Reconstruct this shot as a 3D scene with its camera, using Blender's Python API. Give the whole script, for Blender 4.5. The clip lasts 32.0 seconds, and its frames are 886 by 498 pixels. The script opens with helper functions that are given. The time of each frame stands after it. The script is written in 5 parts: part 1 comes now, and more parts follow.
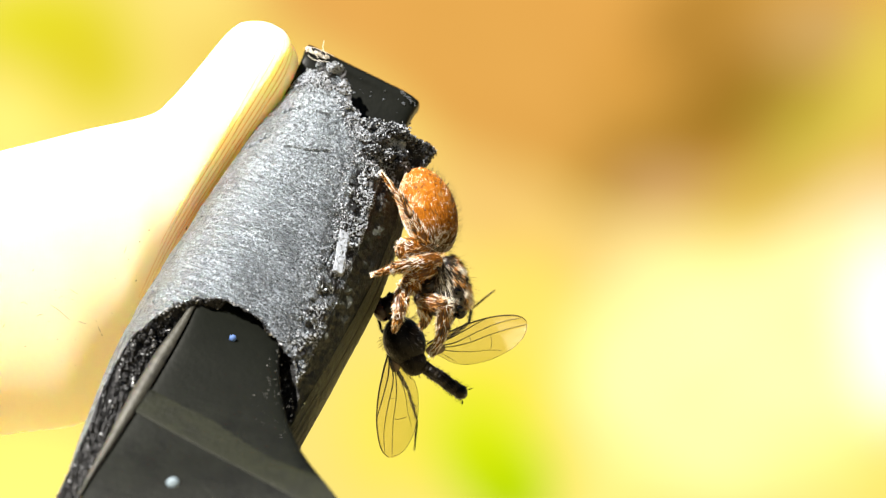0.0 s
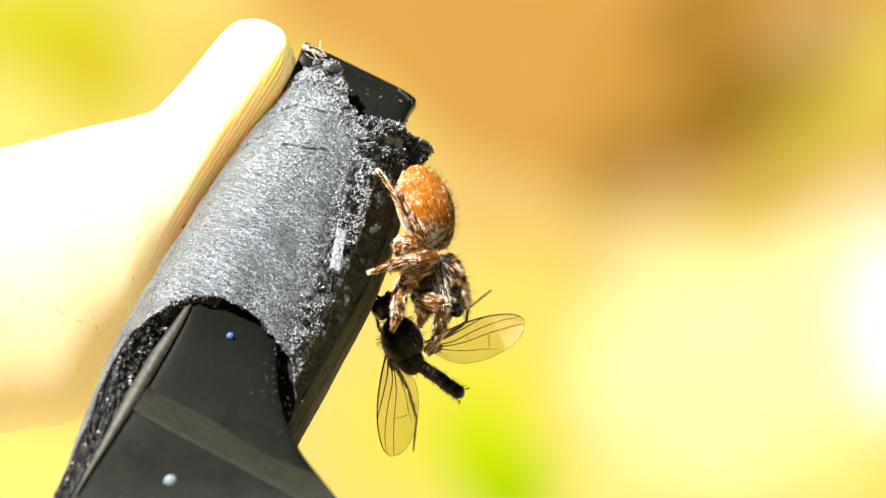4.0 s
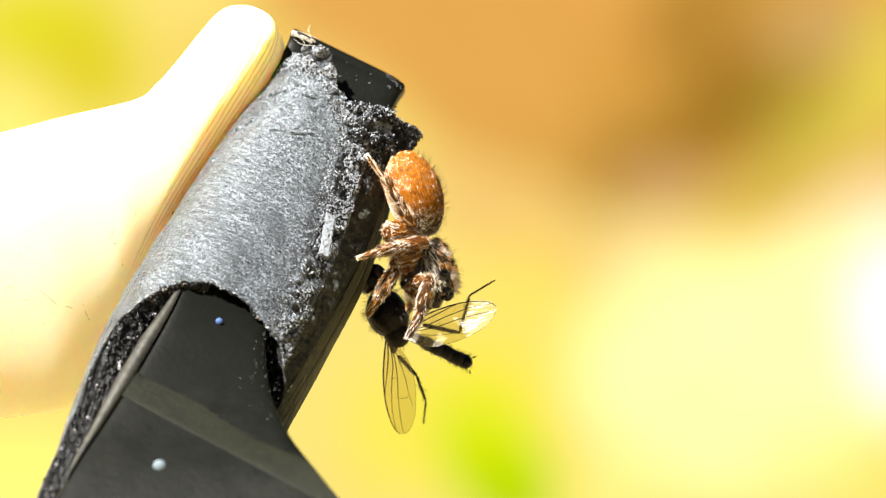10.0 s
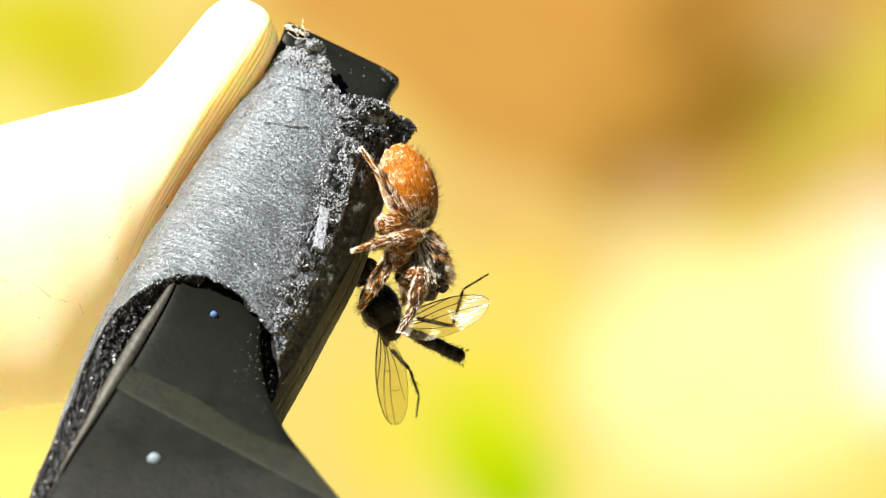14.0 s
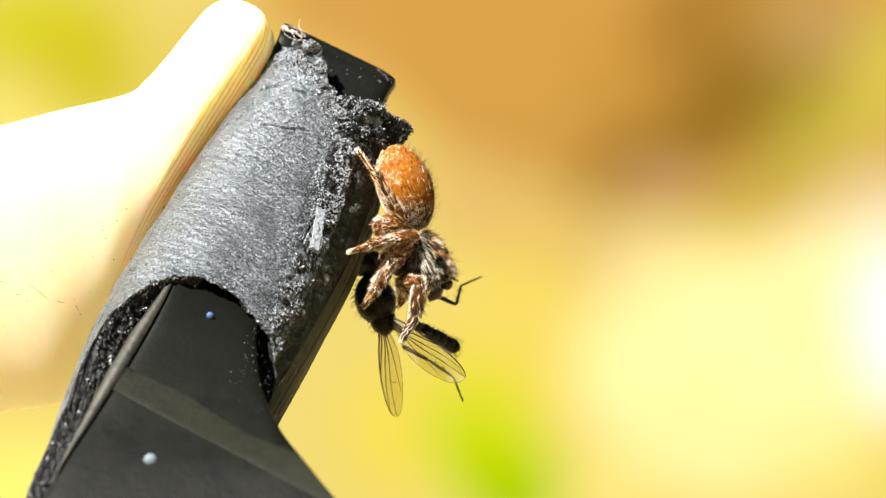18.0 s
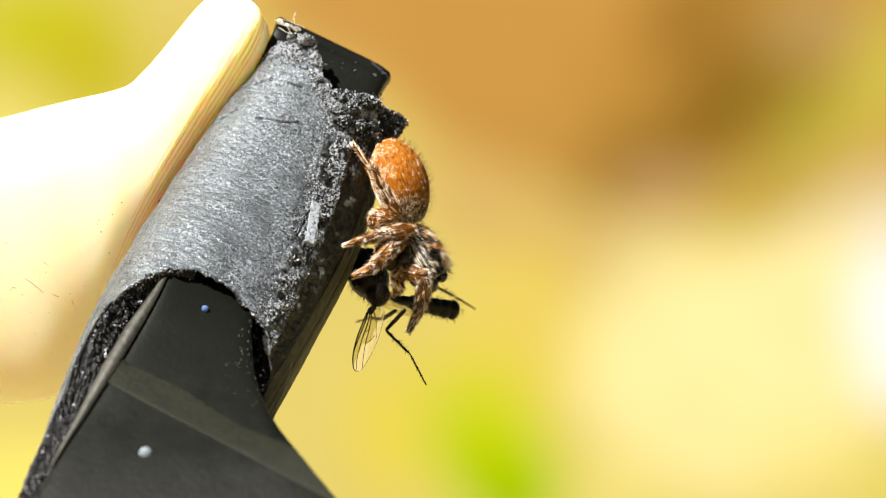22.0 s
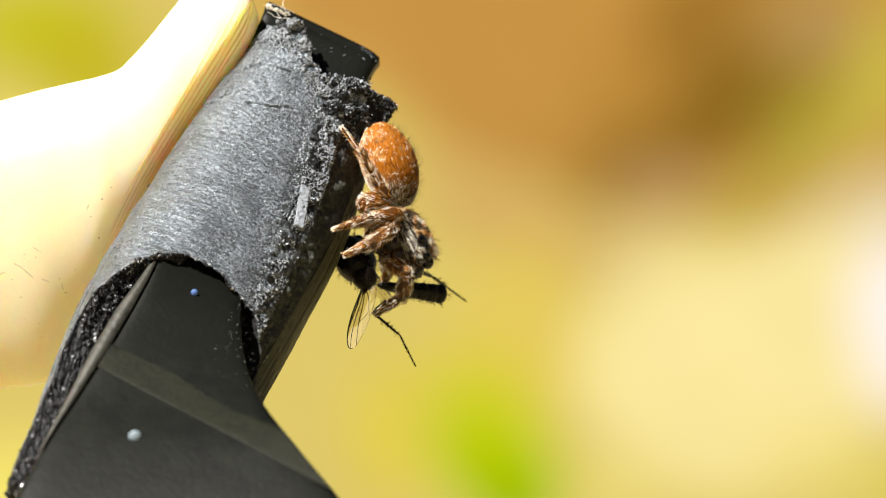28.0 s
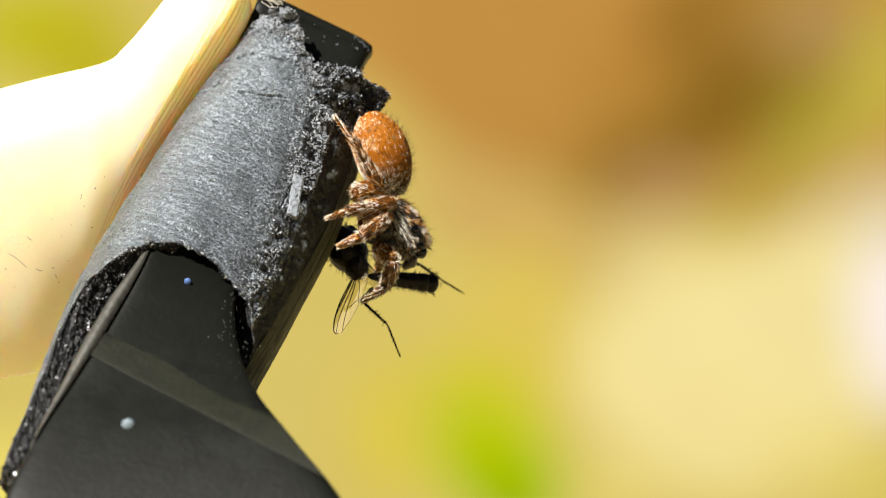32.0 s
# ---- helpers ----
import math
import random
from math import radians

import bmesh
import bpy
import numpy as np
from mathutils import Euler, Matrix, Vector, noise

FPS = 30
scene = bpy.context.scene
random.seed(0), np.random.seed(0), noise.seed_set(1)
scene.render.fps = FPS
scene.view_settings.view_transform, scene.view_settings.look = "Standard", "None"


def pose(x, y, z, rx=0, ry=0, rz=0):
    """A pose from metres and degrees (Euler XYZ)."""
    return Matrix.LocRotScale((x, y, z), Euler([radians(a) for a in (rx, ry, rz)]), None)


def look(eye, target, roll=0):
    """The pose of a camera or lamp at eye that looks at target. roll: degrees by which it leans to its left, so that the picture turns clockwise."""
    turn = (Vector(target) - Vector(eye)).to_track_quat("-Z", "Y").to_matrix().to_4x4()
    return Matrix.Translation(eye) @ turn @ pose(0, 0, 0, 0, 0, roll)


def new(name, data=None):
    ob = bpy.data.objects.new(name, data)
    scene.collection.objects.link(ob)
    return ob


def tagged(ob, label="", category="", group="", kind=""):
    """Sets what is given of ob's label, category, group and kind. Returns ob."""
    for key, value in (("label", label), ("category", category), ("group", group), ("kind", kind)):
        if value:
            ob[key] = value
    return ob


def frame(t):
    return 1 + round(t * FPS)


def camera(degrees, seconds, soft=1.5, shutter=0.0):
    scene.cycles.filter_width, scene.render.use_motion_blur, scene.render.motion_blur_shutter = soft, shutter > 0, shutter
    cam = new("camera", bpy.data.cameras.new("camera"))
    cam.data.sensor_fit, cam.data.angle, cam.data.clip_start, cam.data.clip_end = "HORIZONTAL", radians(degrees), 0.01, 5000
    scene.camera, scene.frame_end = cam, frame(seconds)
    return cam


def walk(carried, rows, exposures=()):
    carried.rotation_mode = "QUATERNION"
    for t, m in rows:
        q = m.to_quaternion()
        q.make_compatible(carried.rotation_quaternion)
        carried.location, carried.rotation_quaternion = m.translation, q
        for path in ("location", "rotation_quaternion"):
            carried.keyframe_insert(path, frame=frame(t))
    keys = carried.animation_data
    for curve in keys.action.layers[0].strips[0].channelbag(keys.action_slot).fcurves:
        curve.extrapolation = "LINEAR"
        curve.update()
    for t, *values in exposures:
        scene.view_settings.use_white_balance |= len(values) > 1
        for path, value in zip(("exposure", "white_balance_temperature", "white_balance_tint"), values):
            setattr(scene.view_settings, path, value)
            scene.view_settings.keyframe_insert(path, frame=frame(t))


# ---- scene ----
# Millimetre plan: x to the right, y away from the viewer, z up, round the point ORIGIN.
# Its points are placed to fit the camera's view, scale and depth assumed.
MM = 0.001
ORIGIN = Vector((0, 0, 0.1))
VIEW = 149.35  # viewer's distance from the plan's middle, mm


def M(p):
    """A plan point (mm) in the world."""
    return Vector(p) * MM + ORIGIN


# ---- camera ----
cam = camera(10.0, 32.0, soft=0.7)
cam.data.dof.use_dof = True
cam.data.dof.focus_distance = 0.1479
cam.data.dof.aperture_fstop = 76
FAR = 1400.0  # the garden's distance behind the plan's middle, mm


def view(x, z, away, roll):
    """The camera, slid by x and z, moved back by away, aimed so that the far garden stands still."""
    eye = M((x, -VIEW - away, z))
    return look(eye, M((0, FAR, 0)), roll)


walk(cam, [
    (0, view(0.000, -0.000, 0.00, 0.000)),
    (1, view(0.038, -0.021, 0.01, -0.024)),
    (2, view(0.072, -0.043, 0.03, -0.051)),
    (3, view(0.074, -0.067, 0.04, -0.080)),
    (3.5, view(0.079, -0.069, 0.05, -0.090)),
    (5.5, view(0.173, -0.180, 0.07, -0.115)),
    (6, view(0.210, -0.232, 0.08, -0.123)),
    (6.5, view(0.252, -0.289, 0.09, -0.141)),
    (7, view(0.293, -0.350, 0.10, -0.165)),
    (7.5, view(0.328, -0.409, 0.10, -0.188)),
    (8, view(0.361, -0.451, 0.11, -0.207)),
    (9, view(0.418, -0.510, 0.13, -0.231)),
    (10, view(0.446, -0.560, 0.14, -0.257)),
    (11, view(0.499, -0.624, 0.16, -0.296)),
    (12, view(0.544, -0.686, 0.18, -0.328)),
    (13, view(0.586, -0.733, 0.19, -0.346)),
    (14, view(0.630, -0.793, 0.21, -0.372)),
    (14.5, view(0.656, -0.809, 0.22, -0.380)),
    (16.5, view(0.717, -0.772, 0.25, -0.379)),
    (17, view(0.720, -0.772, 0.26, -0.379)),
    (17.5, view(0.734, -0.769, 0.27, -0.382)),
    (18, view(0.751, -0.761, 0.28, -0.386)),
    (18.5, view(0.767, -0.777, 0.29, -0.390)),
    (19, view(0.785, -0.801, 0.30, -0.394)),
    (20, view(0.823, -0.853, 0.32, -0.406)),
    (21, view(0.858, -0.924, 0.34, -0.419)),
    (22, view(0.909, -0.980, 0.36, -0.434)),
    (23, view(0.955, -1.068, 0.38, -0.468)),
    (24, view(1.013, -1.155, 0.40, -0.509)),
    (25, view(1.070, -1.235, 0.42, -0.534)),
    (25.5, view(1.103, -1.276, 0.43, -0.542)),
    (27.5, view(1.219, -1.467, 0.47, -0.578)),
    (28, view(1.251, -1.512, 0.48, -0.585)),
    (29, view(1.307, -1.602, 0.51, -0.602)),
    (30, view(1.359, -1.700, 0.53, -0.631)),
    (31, view(1.415, -1.794, 0.55, -0.667)),
    (32, view(1.470, -1.884, 0.57, -0.704)),
], exposures=[(0, 1.98), (5, 1.98), (12, 1.95), (17, 1.83), (22, 1.67), (28, 1.49), (32, 1.40)])

# ---- light ----
SUN_DIR = Vector((-0.45, -0.41, 0.80)).normalized()
world = bpy.data.worlds.new("sky")
scene.world = world
world.use_nodes = True
wn = world.node_tree
sky = wn.nodes.new("ShaderNodeTexSky")
sky.sky_type = "NISHITA"
sky.sun_disc = False
sky.sun_elevation = math.asin(SUN_DIR.z)
sky.sun_rotation = math.atan2(SUN_DIR.x, SUN_DIR.y)
wn.links.new(sky.outputs[0], wn.nodes["Background"].inputs[0])
wn.nodes["Background"].inputs[1].default_value = 0.011
sun = new("sun", bpy.data.lights.new("sun", "SUN"))
sun.data.energy, sun.data.angle, sun.data.color = 5.0, radians(0.6), (1.0, 0.95, 0.87)
sun.matrix_basis = look(SUN_DIR * 5, (0, 0, 0))


# ---- materials ----
def lin(r, g, b):
    return tuple((c / 255 / 12.92 if c < 11 else ((c / 255 + 0.055) / 1.055) ** 2.4) for c in (r, g, b)) + (1.0,)


class Nodes:
    """A node material under way."""

    def __init__(self, name):
        self.mat = bpy.data.materials.new(name)
        self.mat.use_nodes = True
        self.tree = self.mat.node_tree
        self.bsdf = self.tree.nodes["Principled BSDF"]
        self.out = self.tree.nodes["Material Output"]
        self.coord = self.add("ShaderNodeTexCoord").outputs["Object"]

    def add(self, kind, **props):
        n = self.tree.nodes.new(kind)
        for k, v in props.items():
            n.inputs[k].default_value = v
        return n

    def link(self, a, b):
        self.tree.links.new(a, b)

    def noise(self, scale, detail=4.0, stretch=None, rough=0.55):
        n = self.add("ShaderNodeTexNoise", Scale=scale, Detail=detail, Roughness=rough)
        if stretch:
            mp = self.add("ShaderNodeMapping", Scale=stretch)
            self.link(self.coord, mp.inputs["Vector"])
            self.link(mp.outputs[0], n.inputs["Vector"])
        else:
            self.link(self.coord, n.inputs["Vector"])
        return n.outputs["Fac"]

    def ramp(self, fac, stops):
        r = self.tree.nodes.new("ShaderNodeValToRGB")
        while len(r.color_ramp.elements) < len(stops):
            r.color_ramp.elements.new(0.5)
        for e, (p, c) in zip(r.color_ramp.elements, stops):
            e.position, e.color = p, (*c[:3], 1)
        self.link(fac, r.inputs[0])
        return r.outputs[0]

    def mix(self, fac, a, b, how="MIX"):
        m = self.tree.nodes.new("ShaderNodeMix")
        m.data_type, m.blend_type = "RGBA", how
        for v, i in ((fac, 0), (a, 6), (b, 7)):
            if hasattr(v, "is_linked"):
                self.link(v, m.inputs[i])
            elif i == 0:
                m.inputs[i].default_value = v
            else:
                m.inputs[i].default_value = (*v[:3], 1)
        return m.outputs[2]

    def bump(self, height, distance, strength=1.0):
        b = self.add("ShaderNodeBump", Strength=strength, Distance=distance)
        self.link(height, b.inputs["Height"])
        self.link(b.outputs[0], self.bsdf.inputs["Normal"])
        return b

    def set(self, **props):
        for k, v in props.items():
            s = self.bsdf.inputs[k.replace("_", " ")]
            if hasattr(v, "is_linked"):
                self.link(v, s)
            else:
                s.default_value = v
        return self


def plain(name, c1, c2, scale, rough=0.5, relief=0.0, relief_scale=0, spec=0.5, stretch=None, **more):
    n = Nodes(name)
    f = n.noise(scale, 5, stretch)
    g = n.noise(scale * 0.13, 3)
    col = n.mix(n.ramp(g, [(0.35, (0, 0, 0)), (0.65, (1, 1, 1))]), n.ramp(f, [(0.3, c1), (0.7, c2)]), n.ramp(f, [(0.35, c2), (0.75, c1)]))
    n.set(Base_Color=col, Roughness=rough, Specular_IOR_Level=spec)
    for k, v in more.items():
        n.set(**{k: v})
    if relief:
        n.bump(n.noise(relief_scale or scale, 4, stretch), relief)
    return n.mat


def along_sleeve(n, across, along):
    """Coordinates that run across and along the sleeve, stretched by the two factors."""
    out = n.tree.nodes.new("ShaderNodeCombineXYZ")
    for i, axis in enumerate(((0.869, 0, -0.495), (-0.395, -0.48, -0.78), (0.16, -0.945, 0.28))):
        d = n.tree.nodes.new("ShaderNodeVectorMath")
        d.operation = "DOT_PRODUCT"
        f = (across, along, across)[i]
        d.inputs[1].default_value = [a * f for a in axis]
        n.link(n.coord, d.inputs[0])
        n.link(d.outputs["Value"], out.inputs[i])
    return out.outputs[0]


def noise_on(n, vector, scale, detail, rough=0.55):
    t = n.add("ShaderNodeTexNoise", Scale=scale, Detail=detail, Roughness=rough)
    n.link(vector, t.inputs["Vector"])
    return t.outputs["Fac"]


def summed(n, terms):
    """Weighted sum of heights."""
    total = None
    for other, weight in terms:
        m = n.tree.nodes.new("ShaderNodeMath")
        m.operation = "MULTIPLY_ADD"
        m.inputs[1].default_value = weight
        n.link(other, m.inputs[0])
        if total:
            n.link(total, m.inputs[2])
        else:
            m.inputs[2].default_value = 0
        total = m.outputs[0]
    return total


def make_foam_skin():
    """Black foam skin gone grey with wear: fine grain, small dark pores, short wrinkles that run across the sleeve."""
    n = Nodes("worn_foam_skin")
    cross = along_sleeve(n, 0.35, 1.0)
    grain = n.noise(13000, 3, rough=0.62)
    fine = n.noise(36000, 2)
    lines = noise_on(n, cross, 9000, 3)
    wide = n.noise(1100, 4)
    pores = noise_on(n, cross, 12000, 2)
    dark = n.ramp(grain, [(0.40, (0.0042, 0.005, 0.0064)), (0.52, (0.0145, 0.0168, 0.021)), (0.66, (0.062, 0.069, 0.083))])
    grey = n.ramp(grain, [(0.40, (0.006, 0.007, 0.009)), (0.50, (0.024, 0.0276, 0.034)), (0.64, (0.18, 0.198, 0.228))])
    col = n.mix(n.ramp(wide, [(0.36, (0, 0, 0)), (0.62, (1, 1, 1))]), dark, grey)
    col = n.mix(n.ramp(pores, [(0.63, (0, 0, 0)), (0.69, (0.7, 0.7, 0.7))]), col, (0.003, 0.003, 0.0036))
    n.set(Base_Color=col, Roughness=n.ramp(fine, [(0.35, (0.40,) * 3), (0.66, (0.20,) * 3)]), Specular_IOR_Level=n.ramp(pores, [(0.60, (1.0,) * 3), (0.68, (0.15,) * 3)]),
          Specular_Tint=(0.80, 0.92, 1.0, 1), Sheen_Weight=0.2, Sheen_Roughness=0.45, Sheen_Tint=(0.9, 0.96, 1.0, 1))
    n.bump(summed(n, ((grain, 0.8), (lines, 0.8), (fine, 0.35), (pores, -0.4))), 0.00005, 1.0)
    return n.mat


def make_far_side(name, deep, mid, pale, spec):
    """Far side of the sleeve, shade and reflected light put into its colours: grainy, with fine ribs along the sleeve.
    """
    n = Nodes(name)
    ribs = noise_on(n, along_sleeve(n, 1.0, 0.10), 16000, 3)
    grain = n.noise(11000, 4, rough=0.65)
    fine = n.noise(26000, 3)
    n.set(Base_Color=n.mix(n.ramp(grain, [(0.5, (0, 0, 0)), (0.68, (1, 1, 1))]), n.ramp(ribs, [(0.42, deep), (0.60, mid)]), pale),
          Roughness=n.ramp(fine, [(0.35, (0.75,) * 3), (0.65, (0.45,) * 3)]), Specular_IOR_Level=spec)
    n.bump(summed(n, ((ribs, 0.5), (grain, 0.9), (fine, 0.4))), 0.00004, 1.0)
    return n.mat


# shade on the side turned from the sun, put into the foam's colour
SHADED_FOAM = make_far_side("shade_dark_foam", (0.0012, 0.0013, 0.0010), (0.0055, 0.006, 0.005), (0.019, 0.020, 0.0185), 0.5)
FOAM_PIT = plain("open_black_foam", (0.0015, 0.0015, 0.0018), (0.011, 0.0115, 0.013), 12000, 0.5, 0.00006, 9000, spec=0.4)
# black foam tinted olive for the bright background it reflects
OLIVE_BOUNCE = make_far_side("olive_bounce_foam", (0.0055, 0.0064, 0.0036), (0.012, 0.0138, 0.0072), (0.030, 0.034, 0.018), 0.5)
FOAM_SKIN = make_foam_skin()
# fibres whose olive stands for the background reflected along the edge
RIM = plain("fibres_olive_reflection", (0.005, 0.0052, 0.0025), (0.15, 0.148, 0.068), 7000, 0.35, 0.00002, 12000, spec=0.5)
FOAM_CUT = plain("cut_foam", (0.0015, 0.0015, 0.0018), (0.006, 0.006, 0.0072), 9000, 0.6, 0.00012, 7000)
CRUMB = plain("foam_crumbs", (0.008, 0.009, 0.0112), (0.47, 0.505, 0.56), 7000, 0.8, 0.00003, 14000, spec=0.25)
# glossy grains coloured pale as glints on the black cut foam
SPARK = plain("pale_glint_grain", (0.10, 0.105, 0.115), (0.42, 0.43, 0.45), 9000, 0.2, spec=1.0)
DARK_CRUMB = plain("dark_foam_crumbs", (0.0007, 0.0008, 0.0010), (0.009, 0.0105, 0.0135), 9000, 0.55, 0.00003, 14000, spec=0.35)
LEVER_MAT = plain("black_plastic", (0.0010, 0.0012, 0.0009), (0.0058, 0.0066, 0.0046), 1300, 0.45, 0.00001, 6000, spec=0.11)
# olive base colour in place of green surroundings mirrored in the black lever
STEP_MAT = plain("olive_reflection_plastic", (0.0036, 0.0042, 0.002), (0.0082, 0.0093, 0.004), 1500, 0.6, 0.00002, 6000, spec=0.12)
# paler than the rest of the lever
PALE_EDGE = plain("pale_edge_plastic", (0.010, 0.0097, 0.0075), (0.042, 0.04, 0.03), 2500, 0.5, 0.00003, 6000)
HANDLE_MAT = plain("cream_plastic", (0.89, 0.80, 0.53), (0.93, 0.845, 0.60), 700, 0.38, 0.000006, 4000, Subsurface_Weight=1.0, Subsurface_Radius=(1.0, 0.68, 0.17), Subsurface_Scale=0.0026)
# cream plastic's ribs, tinted orange for light passing through its shaded side
RIB_MAT = plain("rib_glow_orange", (0.70, 0.40, 0.10), (0.84, 0.56, 0.20), 2500, 0.45, 0.000006, 5000)
FLUFF = plain("grey_fluff", (0.085, 0.096, 0.115), (0.17, 0.187, 0.213), 8000, 0.8, 0.0001, 9000)
LINT = plain("pale_lint", (0.10, 0.113, 0.134), (0.24, 0.262, 0.295), 6000, 0.8, 0.00006, 9000)
FIBRE = plain("pale_fibre", (0.6, 0.55, 0.45), (0.75, 0.7, 0.6), 8000, 0.6)
# the next two colours paint blurred glints of light on the lever
PALE_GLINT = plain("pale_glint_disc", (0.075, 0.10, 0.12), (0.15, 0.195, 0.225), 3000, 0.7)
BLUE_GLINT = plain("blue_glint", (0.022, 0.055, 0.17), (0.05, 0.11, 0.29), 5000, 0.7)
GREY_DUST = plain("grey_dust", (0.05, 0.05, 0.047), (0.12, 0.118, 0.11), 5000, 0.7)


def make_abdomen():
    n = Nodes("orange_scales")
    fine = n.noise(15000, 4, (0.35, 1, 1))
    spots = n.noise(3800, 3)
    sep = n.add("ShaderNodeSeparateXYZ")
    n.link(n.coord, sep.inputs[0])
    front = n.add("ShaderNodeMapRange", **{"From Min": 0.0001, "From Max": 0.0011})
    n.link(sep.outputs["X"], front.inputs["Value"])
    orange = n.ramp(fine, [(0.3, (0.09, 0.024, 0.001)), (0.52, (0.25, 0.08, 0.003)), (0.75, (0.38, 0.15, 0.014))])
    pale = n.ramp(spots, [(0.54, (0, 0, 0)), (0.64, (0.6, 0.6, 0.6))])
    col = n.mix(pale, orange, (0.34, 0.20, 0.075))
    brown = n.ramp(fine, [(0.3, (0.008, 0.004, 0.0016)), (0.7, (0.06, 0.034, 0.015))])
    n.set(Base_Color=n.mix(front.outputs[0], col, brown), Roughness=0.6, Specular_IOR_Level=0.1)
    n.bump(fine, 0.00005)
    return n.mat


def make_hair(name, stops, gloss=0.25):
    n = Nodes(name)
    geo = n.tree.nodes.new("ShaderNodeNewGeometry")
    n.set(Base_Color=n.ramp(geo.outputs["Random Per Island"], stops), Roughness=0.45, Specular_IOR_Level=gloss)
    return n.mat


ABDOMEN = make_abdomen()
CUTICLE = plain("brown_cuticle", (0.0022, 0.0013, 0.0008), (0.014, 0.0068, 0.0026), 5000, 0.35, 0.00003, 12000)
LEG_MAT = plain("amber_cuticle", (0.006, 0.0022, 0.0008), (0.15, 0.05, 0.006), 5500, 0.25, 0.00003, 14000, spec=0.35, stretch=(1, 0.35, 0.35))
HAIR_ORANGE = make_hair("orange_hairs", [(0.0, (0.05, 0.012, 0.0005)), (0.25, (0.21, 0.062, 0.002)), (0.55, (0.42, 0.125, 0.003)), (0.88, (0.58, 0.21, 0.010)), (1.0, (0.75, 0.54, 0.26))], 0.06)
HAIR_GREY = make_hair("grey_brown_hairs", [(0.0, (0.006, 0.003, 0.0015)), (0.38, (0.03, 0.012, 0.004)), (0.55, (0.14, 0.06, 0.012)), (0.72, (0.28, 0.17, 0.06)), (0.85, (0.5, 0.44, 0.32)), (1.0, (0.6, 0.58, 0.53))])
HAIR_AMBER = make_hair("amber_hairs", [(0.0, (0.08, 0.023, 0.001)), (0.4, (0.42, 0.135, 0.006)), (0.75, (0.68, 0.28, 0.024)), (1.0, (0.92, 0.72, 0.4))], 0.16)
HAIR_UMBER = make_hair("umber_hairs", [(0.0, (0.0025, 0.0012, 0.0006)), (0.6, (0.014, 0.0066, 0.0022)), (0.88, (0.06, 0.028, 0.007)), (1.0, (0.4, 0.3, 0.15))])
HAIR_PALE = make_hair("pale_hairs", [(0.0, (0.42, 0.30, 0.14)), (0.25, (0.68, 0.60, 0.44)), (0.6, (0.86, 0.83, 0.75)), (1.0, (0.93, 0.92, 0.88))], 0.4)
HAIR_DARK = make_hair("black_bristles", [(0.0, (0.002, 0.0016, 0.0012)), (1.0, (0.012, 0.008, 0.005))])
EYE = plain("black_eye", (0.0008, 0.0008, 0.0009), (0.0014, 0.0012, 0.0012), 900, 0.06, spec=0.25)
FLY_BLACK = plain("black_chitin", (0.0005, 0.0004, 0.0003), (0.0036, 0.0025, 0.0016), 4200, 0.28, 0.00006, 6000, spec=0.14)
FLY_EYE = plain("dark_compound_eye", (0.012, 0.006, 0.005), (0.02, 0.010, 0.008), 30000, 0.25, 0.00001, 40000, spec=0.3)
FLY_BAND = plain("dusty_band", (0.005, 0.004, 0.0028), (0.02, 0.016, 0.011), 6000, 0.55, 0.00003, 12000, spec=0.2)
WAIST = plain("brown_chitin", (0.0012, 0.0009, 0.0006), (0.008, 0.005, 0.003), 4500, 0.4, 0.00003, 9000, spec=0.12)
WING_BASE = plain("tan_membrane", (0.06, 0.037, 0.02), (0.17, 0.11, 0.06), 6000, 0.4, 0.00003, 9000)
VEIN = plain("wing_vein", (0.004, 0.0028, 0.0018), (0.016, 0.011, 0.006), 6000, 0.4)


def make_membrane():
    """Thin clear film: most light passes, a little is scattered through it and mirrored."""
    n = Nodes("wing_membrane")
    clear = n.add("ShaderNodeBsdfTransparent", Color=(0.86, 0.80, 0.60, 1))
    through_it = n.add("ShaderNodeBsdfTranslucent", Color=(0.80, 0.68, 0.40, 1))
    n.set(Base_Color=(0.60, 0.54, 0.40, 1), Roughness=0.24, Specular_IOR_Level=1.0)
    n.bump(n.noise(2600, 2, (0.35, 1, 1)), 0.00012)
    film = n.add("ShaderNodeMixShader", Fac=0.6)
    n.link(through_it.outputs[0], film.inputs[1])
    n.link(n.bsdf.outputs[0], film.inputs[2])
    mix = n.add("ShaderNodeMixShader", Fac=0.22)
    n.link(clear.outputs[0], mix.inputs[1])
    n.link(film.outputs[0], mix.inputs[2])
    n.link(mix.outputs[0], n.out.inputs["Surface"])
    return n.mat


MEMBRANE = make_membrane()
# added ground out of view, its straw tint chosen to bounce warm light
BOUNCE_GROUND = plain("warm_bounce_ground", (0.12, 0.115, 0.04), (0.38, 0.28, 0.12), 14, 0.9, 0.003, 120)


